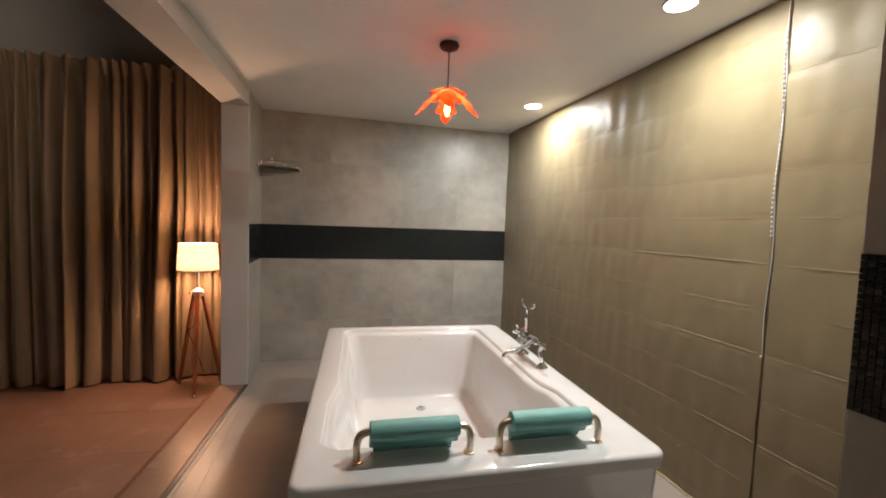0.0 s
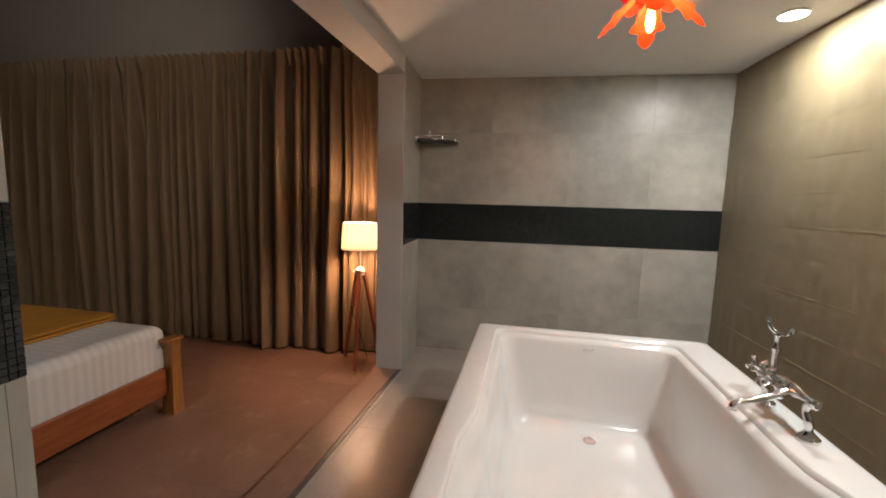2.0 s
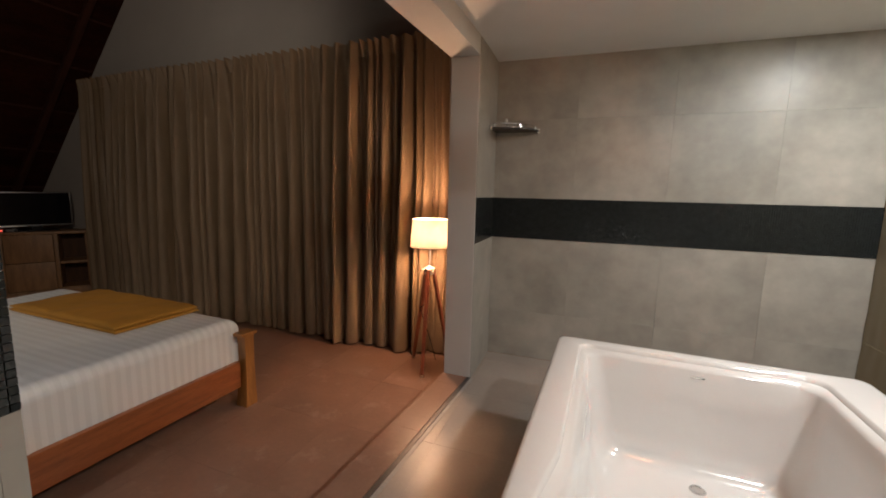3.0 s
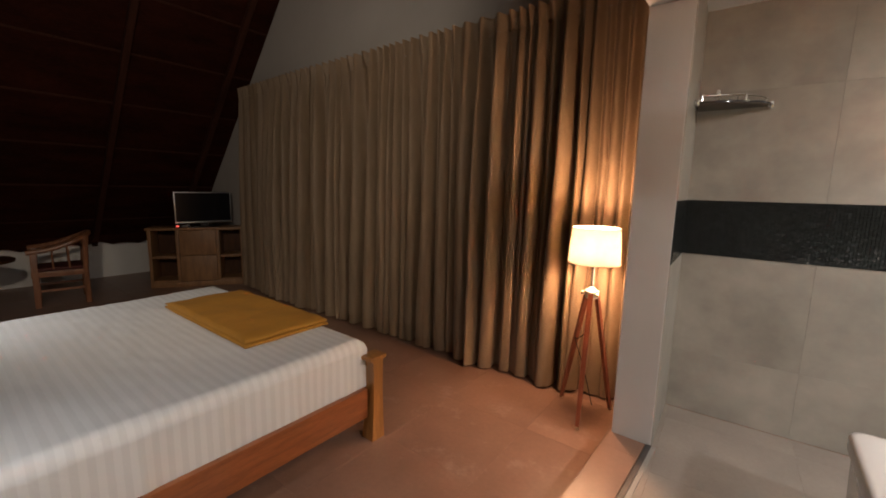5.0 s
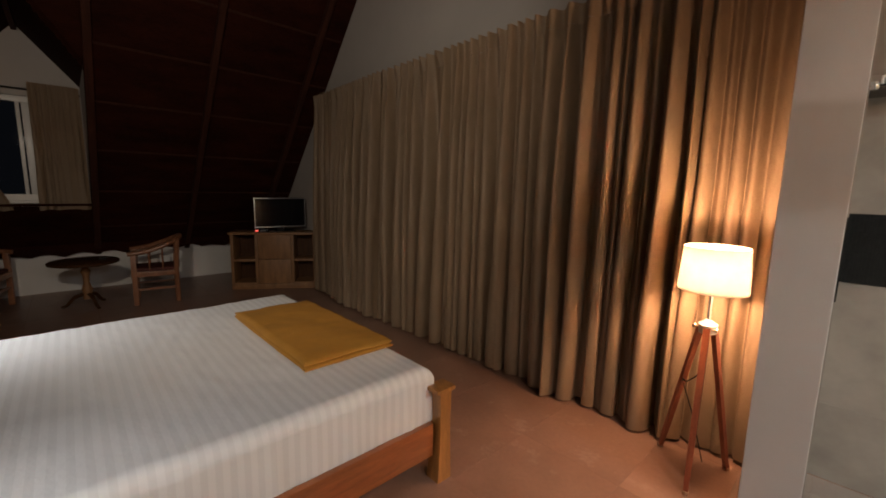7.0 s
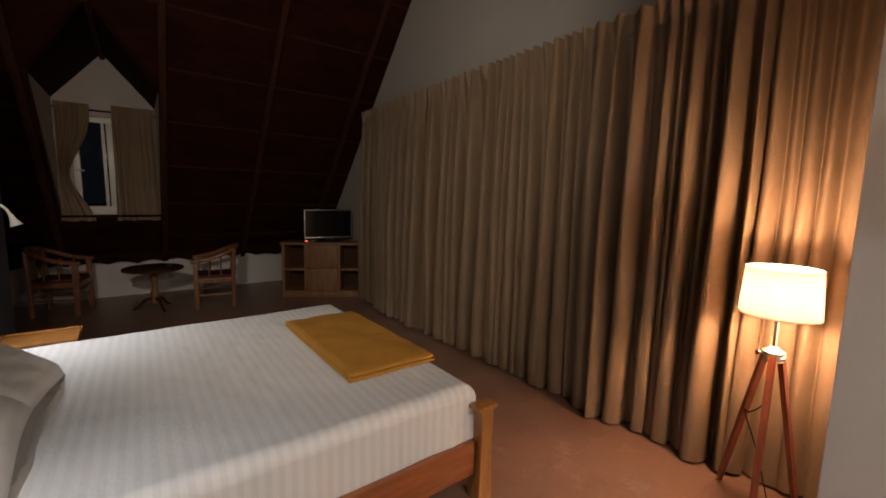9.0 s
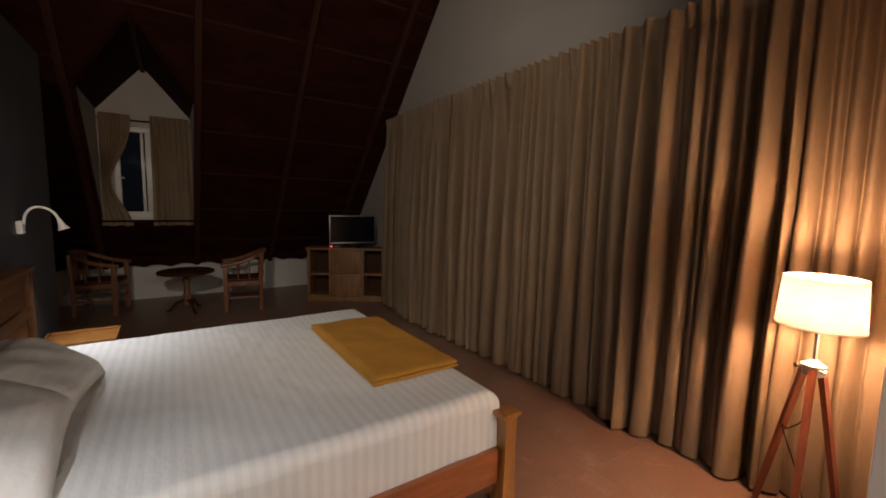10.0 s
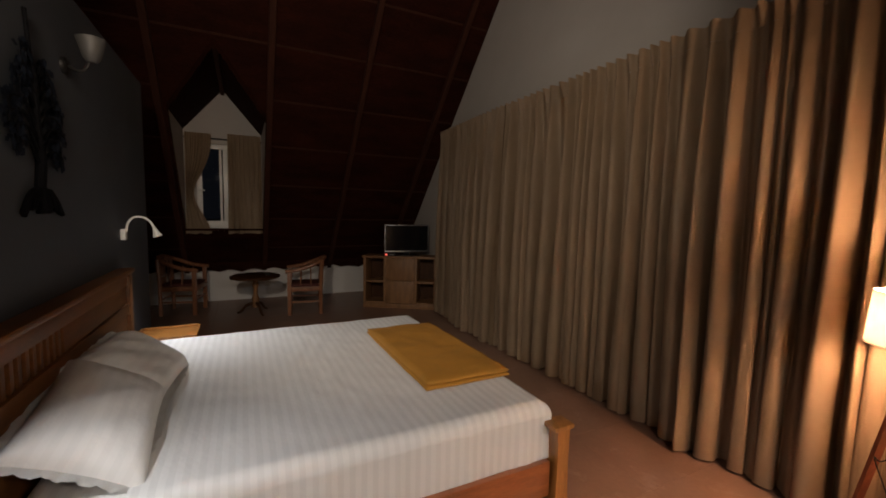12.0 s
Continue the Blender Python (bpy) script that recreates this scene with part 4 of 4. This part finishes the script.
# mattress under its fitted sheet
mat_ob = thing("mattress", BED @ pose(0, 0.06, 0.307), "mattress in a white satin-striped sheet on the bed", "mattress")
MW, ML, MH = 0.955, 2.01, 0.292
NX, NY = 96, 104
def sheet_top(x, y):
    crease = 0.006 * rough_noise((x * 2.1, y * 1.8, 0), 1, 2) + 0.0035 * rough_noise((x * 9, y * 7, 0), 1, 6)
    fine = 0.003 * max(0, rough_noise((x * 3 + y * 7, y * 16 - x * 5, 0), 1, 9)) + 0.0015 * math.sin(30 * y + 8 * rough_noise((x * 3, y * 3, 0), 1, 1)) * max(0, rough_noise((x * 2, y * 2.5, 0), 1, 12)) ** 0.5
    return crease + fine
def mattress_at(s, t):
    # the top, rolled over a soft edge down the four sides
    x, y = (s * 2 - 1) * (MW + MH), -MH + t * (ML + 2 * MH)
    r = 0.055
    def roll(d):
        # d: how far past the flat part; gives (outward, downward)
        if d <= 0:
            return 0, 0
        if d < r * math.pi / 2:
            return r * math.sin(d / r), r * (1 - math.cos(d / r))
        return r, r + d - r * math.pi / 2
    sx = 1 if x > 0 else -1
    ox, dzx = roll(abs(x) - (MW - r))
    px = sx * (min(abs(x), MW - r) + ox)
    if y < ML / 2:
        oy, dzy = roll(r - y)
        py = max(y, r) - oy
    else:
        oy, dzy = roll(y - (ML - r))
        py = min(y, ML - r) + oy
    drop = min(MH - 0.003, (dzx ** 6 + dzy ** 6) ** (1 / 6))
    z = MH - drop
    z += sheet_top(px, py) * max(0.0, 1 - drop / 0.05)
    hang = min(1, drop / 0.25)
    if dzx > 0.05 and dzx >= dzy:
        px += sx * (0.012 * hang * rough_noise((py * 5, z * 1.2, 0), 1, 3 + sx) + 0.009 * hang * max(0, math.sin(py * 17 + 2.2 * z + 4 * rough_noise((py * 1.5, 0, 0), 1, 8))) ** 3 + 0.004)
    elif dzy > 0.05:
        py += (0.012 * hang * rough_noise((px * 6, z * 1.2, 0), 1, 5)) * (1 if y > ML / 2 else 0)
    return Vector((px, py, z))
part("sheet", sheet(NX * 2, NY * 2, mattress_at), SHEET, mat_ob, "white satin-striped fitted sheet", 80)

part("mattress_core", box(-MW + 0.03, MW - 0.03, 0.03, ML - 0.03, 0.0, MH - 0.04, 0.03), PILLOW, mat_ob, "pale mattress under the sheet")

def pillow(m, label, seed, lx=0.60, ly=0.37, h=0.165):
    ob = thing("pillow", m, label, "pillow", "bed pillows")
    def place(sign):
        def at(s, t):
            x, y = s * 2 - 1, t * 2 - 1
            # cushion corners pulled out a little
            px = lx / 2 * x * (1 - 0.08 * (1 - y * y))
            py = ly / 2 * y * (1 - 0.08 * (1 - x * x))
            body = max(0.0, (1 - x ** 4)) ** 0.55 * max(0.0, (1 - y ** 4)) ** 0.55
            z = sign * h / 2 * body * (1.25 if sign > 0 else 0.75)
            z += (0.008 * rough_noise((x * 2.2, y * 2.2, sign), 1, seed) + 0.004 * abs(rough_noise((x * 3.4 + y, y * 4.2, sign), 1, seed + 2)) + 0.006 * math.sin(9 * (x + 0.6 * y) + seed) * (1 - x * x) * 0.6) * body
            return Vector((px, py, z + h * 0.375))
        return at
    part("pillow_top", sheet(72, 56, place(1)), PILLOWCASE, ob, "white cotton pillowcase", 80)
    part("pillow_underside", sheet(30, 24, place(-1)), PILLOW, ob, smooth=80)
    n = 160
    edge_pts = []
    for k in range(n):
        q = k / n * 4
        side, f = int(q), q % 1 * 2 - 1
        x, y = ((f, -1), (1, f), (-f, 1), (-1, -f))[side]
        base = Vector((lx / 2 * x * (1 - 0.08 * (1 - y * y)), ly / 2 * y * (1 - 0.08 * (1 - x * x)), h * 0.375))
        outv = Vector((x if abs(x) == 1 else x * 0.3, y if abs(y) == 1 else y * 0.3, 0)).normalized()
        edge_pts.append((base, outv, k))
    ruffle = bmesh.new()
    loops = []
    for w in (0.0, 0.012, 0.025, 0.038):
        loops.append([ruffle.verts.new(b - o * 0.004 + o * w + Vector((0, 0, (0.004 * math.sin(k * 0.95 + seed) + 0.002 * math.sin(k * 2.3)) * w / 0.03 - 0.12 * w))) for b, o, k in edge_pts])
    for a, b in zip(loops, loops[1:]):
        for i in range(n):
            ruffle.faces.new((a[i], a[(i + 1) % n], b[(i + 1) % n], b[i]))
    part("ruffle", thicken(ruffle, 0.002), PILLOWCASE, ob, "gathered frill round the pillow", 80)
    return ob
TOPZ = 0.307 + MH
pillow(BED @ pose(0.54, 0.178, TOPZ + 0.066, -31, 6, 3), "plump white pillow with a frilled edge on the bed", 1.0, 0.70, 0.41)
pillow(BED @ pose(0.03, 0.183, TOPZ + 0.080, -33, -3, -4), "plump white pillow with a frilled edge against the headboard", 4.0, 0.68, 0.405)

# folded blanket: stacked soft layers
blanket = thing("folded_blanket", BED @ pose(0.05, 1.805, TOPZ + 0.008), "folded mustard-yellow cotton blanket at the foot of the bed", "blanket")
def layer(z, th, lx, ly, seed, shift=(0, 0)):
    rings = []
    top = lambda s, t: (shift[0] + (s - 0.5) * lx + 0.010 * rough_noise((t * 3, seed, 0), 1, seed), shift[1] + (t - 0.5) * ly + 0.008 * rough_noise((s * 3, seed, 1), 1, seed))
    def at(s, t):
        x, y = top(s, t)
        e = min(s, 1 - s, (t) * 2, (1 - t) * 2) * 12
        bulge = min(1, max(0.0, e)) ** 0.5
        return Vector((x, y, z + th * (0.35 + 0.65 * bulge) + 0.006 * rough_noise((x * 5, y * 5, 0), 1, seed) + 0.004 * rough_noise((x * 13, y * 11, 0), 1, seed + 1)))
    bm = sheet(44, 26, at)
    r = bmesh.ops.extrude_face_region(bm, geom=bm.faces[:])
    for v in [g for g in r["geom"] if isinstance(g, bmesh.types.BMVert)]:
        v.co.z = z + 0.0005
    return bm
part("fold", layer(0.0, 0.024, 1.12, 0.52, 1.0), BLANKET, blanket, smooth=75)
part("fold", layer(0.0245, 0.024, 1.10, 0.512, 3.0, (0.006, -0.004)), BLANKET, blanket, smooth=75)

# bedside table beyond the bed
ns = thing("bedside_table", ROOM @ pose(-4.09, -3.14, 0), "small honey-stained wooden bedside table with a raised rim", "bedside table")
part("tabletop", box(-0.17, 0.17, -0.20, 0.20, 0.550, 0.570, 0.004), HONEY, ns)
for x0, x1, y0, y1 in ((-0.17, 0.17, 0.185, 0.20), (-0.17, 0.17, -0.20, -0.185), (-0.17, -0.155, -0.183, 0.183), (0.155, 0.17, -0.183, 0.183)):
    part("rim", box(x0, x1, y0, y1, 0.571, 0.587, 0.003), HONEY, ns)
part("drawer_case", box(-0.15, 0.15, -0.18, 0.18, 0.40, 0.549), HONEY, ns)
for x in (-0.13, 0.13):
    for y in (-0.16, 0.16):
        part("leg", box(x - 0.02, x + 0.02, y - 0.02, y + 0.02, 0, 0.399, 0.003), HONEY, ns)
part("lower_shelf", box(-0.109, 0.109, -0.14, 0.14, 0.15, 0.165), HONEY, ns)

# gooseneck reading lamps on the wall
for lu, aim, turn in ((-3.9, 18, 0), (-1.68, 18, 0)):
    rl = thing("reading_lamp", ROOM @ pose(lu, BED_V, 1.30, 0, 0, turn), "white gooseneck reading lamp, switched on, on the bed wall", "reading lamp", "bedside reading lamps")
    part("wall_plate", box(-0.028, 0.028, 0.0, 0.030, 0.0, 0.075, 0.006), WHITE_PLASTIC, rl)
    part("gooseneck", tube(curve_points([(0, 0.030, 0.055), (0, 0.040, 0.115), (0, 0.075, 0.155), (0, 0.125, 0.155), (0, 0.165, 0.125), (0, 0.185, 0.085)]), 0.0075, 10), WHITE_PLASTIC, rl)
    hd = moved(lathe([(0.010, 0.0), (0.013, -0.02), (0.018, -0.04), (0.028, -0.065), (0.029, -0.070), (0.024, -0.066), (0.008, -0.04)], 18), pose(0, 0.185, 0.088, aim, 0, 0))
    part("lamp_head", hd, WHITE_PLASTIC, rl, "white trumpet-shaped lamp head")

# iron tree on the bed wall and a frosted wall lamp
tree = thing("wall_art", ROOM @ pose(-2.68, BED_V + 0.014, 1.47), "dark iron tree wall ornament with bluish leaves", "wall art")
part("trunk", tube(curve_points([(0, 0, 0.02), (0.012, 0, 0.12), (-0.010, 0, 0.24), (0.012, 0, 0.40), (0.03, 0, 0.60), (0.055, 0, 0.80)]), [0.030] * 6 + [0.020] * 8 + [0.015] * 10 + [0.008] * 7, 8), ART, tree, "twisted iron trunk")
rng = random.Random(5)
for k in range(15):
    a = math.pi * k / 14
    reach = rng.uniform(0.12, 0.22)
    part("root", tube(curve_points([(0.003 * (k - 7), 0, 0.11), (0.6 * reach * math.cos(a), 0.004, 0.085 + 0.02 * math.sin(a)), (reach * math.cos(a), 0.006, 0.01 + 0.03 * math.sin(a))]), [0.014] * 6 + [0.010] * 7, 6), ART, tree)
for k in range(16):
    s = 1 if k % 2 else -1
    z = 0.19 + k * 0.024
    reach = s * rng.uniform(0.14, 0.24) * (1 - 0.5 * max(0, z - 0.42) / 0.13)
    br = part("branch", tube(curve_points([(0, 0, z), (reach * 0.5, 0.004, z + 0.085), (reach, 0.006, z + 0.075), (reach * 1.06, 0.006, z + 0.03)]), 0.006, 6), ART, tree)
    leaves = bmesh.new()
    for q in range(30):
        # each branch ends in one rounded clump
        r, th = 0.070 * math.sqrt(rng.random()), rng.uniform(0, math.tau)
        c = Vector((reach * 0.92 + r * math.cos(th), rng.uniform(-0.004, 0.012), z + 0.065 + 0.75 * r * math.sin(th)))
        w, ang = rng.uniform(0.010, 0.018), rng.uniform(0, 6.28)
        d, e = Vector((math.cos(ang), 0, math.sin(ang))), Vector((-math.sin(ang), 0.2, math.cos(ang)))
        vs = [leaves.verts.new(c + p) for p in (d * w * 1.5, e * w * 0.8, d * -w * 1.5, e * -w * 0.8)]
        leaves.faces.new(vs)
    part("leaves", thicken(leaves, 0.002), ART_BLUE, br, "cut bluish metal leaves", None)
# the second lamp is added out of view, only to carry the room fill
for spot, label in ((ROOM @ pose(-3.03, BED_V, 2.18), "unlit wall lamp with a frosted bell shade above the bed"),
                    (ROOM @ pose(-1.0, BED_V, 2.22), "added unseen wall lamp with a frosted bell shade, mount of the room fill")):
    wl = thing("wall_lamp", spot, label, "wall lamp", "bedroom wall lamps")
    part("back_plate", moved(lathe([(0.04, 0), (0.04, 0.012), (0.03, 0.02)], 20), pose(0, 0, 0, -90, 0, 0)), DARK_METAL, wl)
    part("arm", tube(curve_points([(0, 0.015, 0), (0, 0.07, -0.015), (0, 0.10, 0.03)]), 0.008, 8), DARK_METAL, wl)
    part("bell_shade", lathe([(0.02, 0.03), (0.036, 0.05), (0.045, 0.085), (0.060, 0.14), (0.056, 0.14), (0.041, 0.085), (0.032, 0.055), (0.014, 0.035)], 24, None, (0, 0.11, 0)), FROSTED, wl, "frosted glass bell shade")

# TV cabinet across the corner
CAB = ROOM @ pose(-6.78, -0.90, 0, 0, 0, 57.5)
cab = thing("tv_cabinet", CAB, "dull brown wooden TV cabinet with open cubbies set across the corner", "cabinet")
CW, CD, CH = 1.18, 0.36, 0.84
part("top", box(-0.02, CW + 0.02, -0.02, CD, CH - 0.035, CH, 0.006), CABINET_WOOD, cab)
part("base", box(0, CW, 0.0, CD, 0.0, 0.075, 0.004), CABINET_WOOD, cab)
for x in (0.0, 0.33, 0.83, CW - 0.04):
    part("upright", box(x, x + 0.04, 0.0, CD - 0.02, 0.077, CH - 0.037, 0.003), CABINET_WOOD, cab)
part("back_panel", box(0, CW, CD - 0.018, CD, 0.077, CH - 0.037), BROWN_WOOD, cab)
for x0, x1 in ((0.042, 0.328), (0.872, CW - 0.042)):
    part("shelf", box(x0, x1, 0.005, CD - 0.02, 0.41, 0.445, 0.003), CABINET_WOOD, cab)
    part("cubby_floor", box(x0, x1, 0.005, CD - 0.02, 0.077, 0.10), CABINET_WOOD, cab)
for z0, z1 in ((0.08, 0.44), (0.446, 0.80)):
    drawer = part("drawer", box(0.374, 0.826, 0.002, 0.022, z0, z1, 0.004), CABINET_WOOD, cab, "plain brown drawer front")

tv = thing("television", ROOM @ pose(-6.55, -0.25, CH, 0, 0, 84), "flat black television, switched off, on the cabinet", "television")
part("bezel", box(-0.365, 0.365, -0.012, 0.035, 0.06, 0.50, 0.008), BLACK_PLASTIC, tv)
part("screen", box(-0.345, 0.345, -0.015, -0.0125, 0.085, 0.48), SCREEN, tv, "dark reflective screen")
part("stand_neck", box(-0.05, 0.05, 0.0, 0.03, 0.012, 0.062), BLACK_PLASTIC, tv)
part("stand_foot", box(-0.20, 0.20, -0.09, 0.09, 0.0, 0.013, 0.004), BLACK_PLASTIC, tv)
part("lower_trim", box(-0.365, 0.365, -0.016, -0.0125, 0.062, 0.080, 0.002), SILVER, tv)
part("side_trim", box(-0.365, -0.352, -0.016, -0.0125, 0.081, 0.495, 0.002), SILVER, tv)
part("side_trim", box(0.352, 0.365, -0.016, -0.0125, 0.081, 0.495, 0.002), SILVER, tv)
part("upper_trim", box(-0.351, 0.351, -0.016, -0.0125, 0.484, 0.495, 0.002), SILVER, tv)
stb = thing("set_top_box", CAB @ pose(0.42, 0.05, CH), "small black set-top box with red digits on the cabinet", "set-top box")
part("case", box(-0.10, 0.10, -0.045, 0.02, 0.0, 0.045, 0.004), BLACK_PLASTIC, stb)
part("digits", box(-0.07, -0.03, -0.0475, -0.0455, 0.012, 0.034), RED_LED, stb, "red glowing digits")
part("label_strip", box(0.0, 0.07, -0.0475, -0.0455, 0.012, 0.034), TRIM, stb)

# round table and its two armchairs
tab = thing("round_table", ROOM @ pose(-6.95, -2.47, 0), "small round dark wooden pedestal table", "table")
part("tabletop", lathe([(0.30, 0.53), (0.335, 0.54), (0.338, 0.565), (0.32, 0.575)], 36), BROWN_WOOD, tab)
part("pedestal", lathe([(0.05, 0.10), (0.04, 0.16), (0.055, 0.22), (0.03, 0.30), (0.035, 0.38), (0.05, 0.44), (0.03, 0.48), (0.06, 0.528)], 18), CABINET_WOOD, tab)
for k in range(3):
    a = radians(20 + 120 * k)
    c, s = math.cos(a), math.sin(a)
    part("leg", tube(curve_points([(0.03 * c, 0.03 * s, 0.16), (0.12 * c, 0.12 * s, 0.13), (0.20 * c, 0.20 * s, 0.04), (0.25 * c, 0.25 * s, 0.02)]), [0.022] * 7 + [0.018] * 6 + [0.016] * 6, 8), BROWN_WOOD, tab)
tray = thing("ashtray", ROOM @ pose(-6.88, -2.30, 0.576), "small pale dish on the round table", "dish")
part("bowl", lathe([(0.03, 0.0), (0.045, 0.02), (0.042, 0.022), (0.028, 0.006)], 16), FROSTED, tray)

def armchair(m, label):
    ch = thing("armchair", m, label, "armchair", "chairs at the round table")
    for x in (-0.235, 0.235):
        part("front_leg", box(x - 0.027, x + 0.027, 0.19, 0.244, 0, 0.64, 0.004), CHAIR_WOOD, ch)
        part("back_leg", tube([(x, -0.22, 0), (x, -0.22, 0.42), (x * 0.92, -0.245, 0.80)], 0.028, 8), CHAIR_WOOD, ch)
        part("side_stretcher", box(x - 0.012, x + 0.012, -0.2, 0.2, 0.18, 0.205), CHAIR_WOOD, ch)
        for y in (-0.08, 0.06):
            part("arm_spindle", tube([(x, y, 0.44), (x * 1.02, y, 0.66)], 0.010, 8), CHAIR_WOOD, ch)
    part("front_stretcher", box(-0.215, 0.215, 0.21, 0.232, 0.21, 0.235), CHAIR_WOOD, ch)
    part("back_stretcher", box(-0.215, 0.215, -0.232, -0.21, 0.21, 0.235), CHAIR_WOOD, ch)
    part("seat_frame", box(-0.25, 0.25, -0.24, 0.25, 0.35, 0.415, 0.006), CHAIR_WOOD, ch)
    part("seat", box(-0.225, 0.225, -0.21, 0.225, 0.417, 0.455, 0.014), material("dark_seat", (0.10, 0.020, 0.015), 0.7), ch, "dark padded seat")
    part("arm_rail", tube(curve_points([(-0.25, 0.27, 0.645), (-0.255, 0.05, 0.68), (-0.235, -0.16, 0.76), (-0.13, -0.262, 0.815), (0, -0.285, 0.83), (0.13, -0.262, 0.815), (0.235, -0.16, 0.76), (0.255, 0.05, 0.68), (0.25, 0.27, 0.645)]), 0.028, 10), CHAIR_WOOD, ch, "curved horseshoe arm rail")
    part("back_splat", box(-0.06, 0.06, -0.262, -0.246, 0.417, 0.80, 0.003), CHAIR_WOOD, ch)
    for x in (-0.13, 0.13):
        part("back_spindle", tube([(x, -0.23, 0.417), (x, -0.255, 0.79)], 0.010, 8), CHAIR_WOOD, ch)
    part("cross_rail", box(-0.21, 0.21, -0.245, -0.228, 0.54, 0.565), CHAIR_WOOD, ch)
    return ch
armchair(ROOM @ pose(-6.86, -1.78, 0, 0, 0, 172), "brown wooden horseshoe armchair beside the round table")
armchair(ROOM @ pose(-7.45, -3.42, 0, 0, 0, -12), "brown wooden horseshoe armchair by the low wall")


# ---- tiles, each a piece ----
def tile_mesh(name, w, h, t, mat):
    bm = box(0, w, 0, h, 0, t)
    top = [e for e in bm.edges if all(v.co.z > t - 1e-5 for v in e.verts)]
    bmesh.ops.bevel(bm, geom=top, offset=0.0004, segments=1, affect="EDGES")
    me = bpy.data.meshes.new(name)
    bm.to_mesh(me)
    bm.free()
    me.materials.append(mat)
    return me


def lay(parent, width, height, tw, th, m, mat, thick=0.006, x_off=0.0, y_off=0.0, gap=0.0006, skip=None):
    """Tiles over a rectangle; local x along, y up the surface, z out of it."""
    cache = {}
    def cuts(total, step, off):
        marks = [0.0]
        k = off if off > 1e-6 else step
        while k < total - 1e-6:
            marks.append(k)
            k += step
        return marks + [total]
    xs, ys = cuts(width, tw, x_off), cuts(height, th, y_off)
    for x0, x1 in zip(xs, xs[1:]):
        for y0, y1 in zip(ys, ys[1:]):
            if x1 - x0 < 0.02 or y1 - y0 < 0.02 or (skip and skip(x0, x1, y0, y1)):
                continue
            key = (round(x1 - x0, 3), round(y1 - y0, 3))
            if key not in cache:
                cache[key] = tile_mesh("tile", key[0] - gap, key[1] - gap, thick, mat)
            ob = new("tile", cache[key])
            ob.parent = parent
            ob.matrix_world = m @ pose(x0 + gap / 2, y0 + gap / 2, 0)
bpy.context.view_layer.update()
north, floor_b, curb, floor_r = (bpy.data.objects[n] for n in ("wall_north", "floor_bath", "floor_curb", "floor_bedroom"))
TW = 0.637
for z0, z1, off in ((LEVEL, BAND0, 0.385), (BAND1, CEIL, 0.60)):
    lay(north, 2.57, z1 - z0, TW, 0.605, pose(-0.596, 4.3895, z0, 90, 0, 0), TILE, 0.004, 0.612, off)
    lay(column, 0.55, z1 - z0, TW, 0.605, pose(-0.5995, 3.835, z0, 90, 0, 90), TILE, 0.004, 0.0, off)
    lay(partition, 1.944, z1 - z0, TW, 0.605, pose(-0.7055, -0.475, z0, 90, 0, 90), TILE, 0.004, 0.0, off)
lay(floor_b, 2.745, 5.87, 0.60, 0.60, pose(-0.777, -1.49, LEVEL - 0.0075), BATH_TILE, 0.0075, 0.205, 0.30)
lay(curb, 0.182, 2.40, 0.182, 0.60, pose(-0.990, 1.44, LEVEL + 0.0025, 0, 0, -SKEW), FLOOR_TILE, 0.0075, 0.0, 0.45)
lay(floor_r, 7.25, 6.3, 0.60, 0.60, ROOM @ pose(-8.10, -6.1, -0.0075), FLOOR_TILE, 0.0075, 0.25, 0.1, 0.0032)
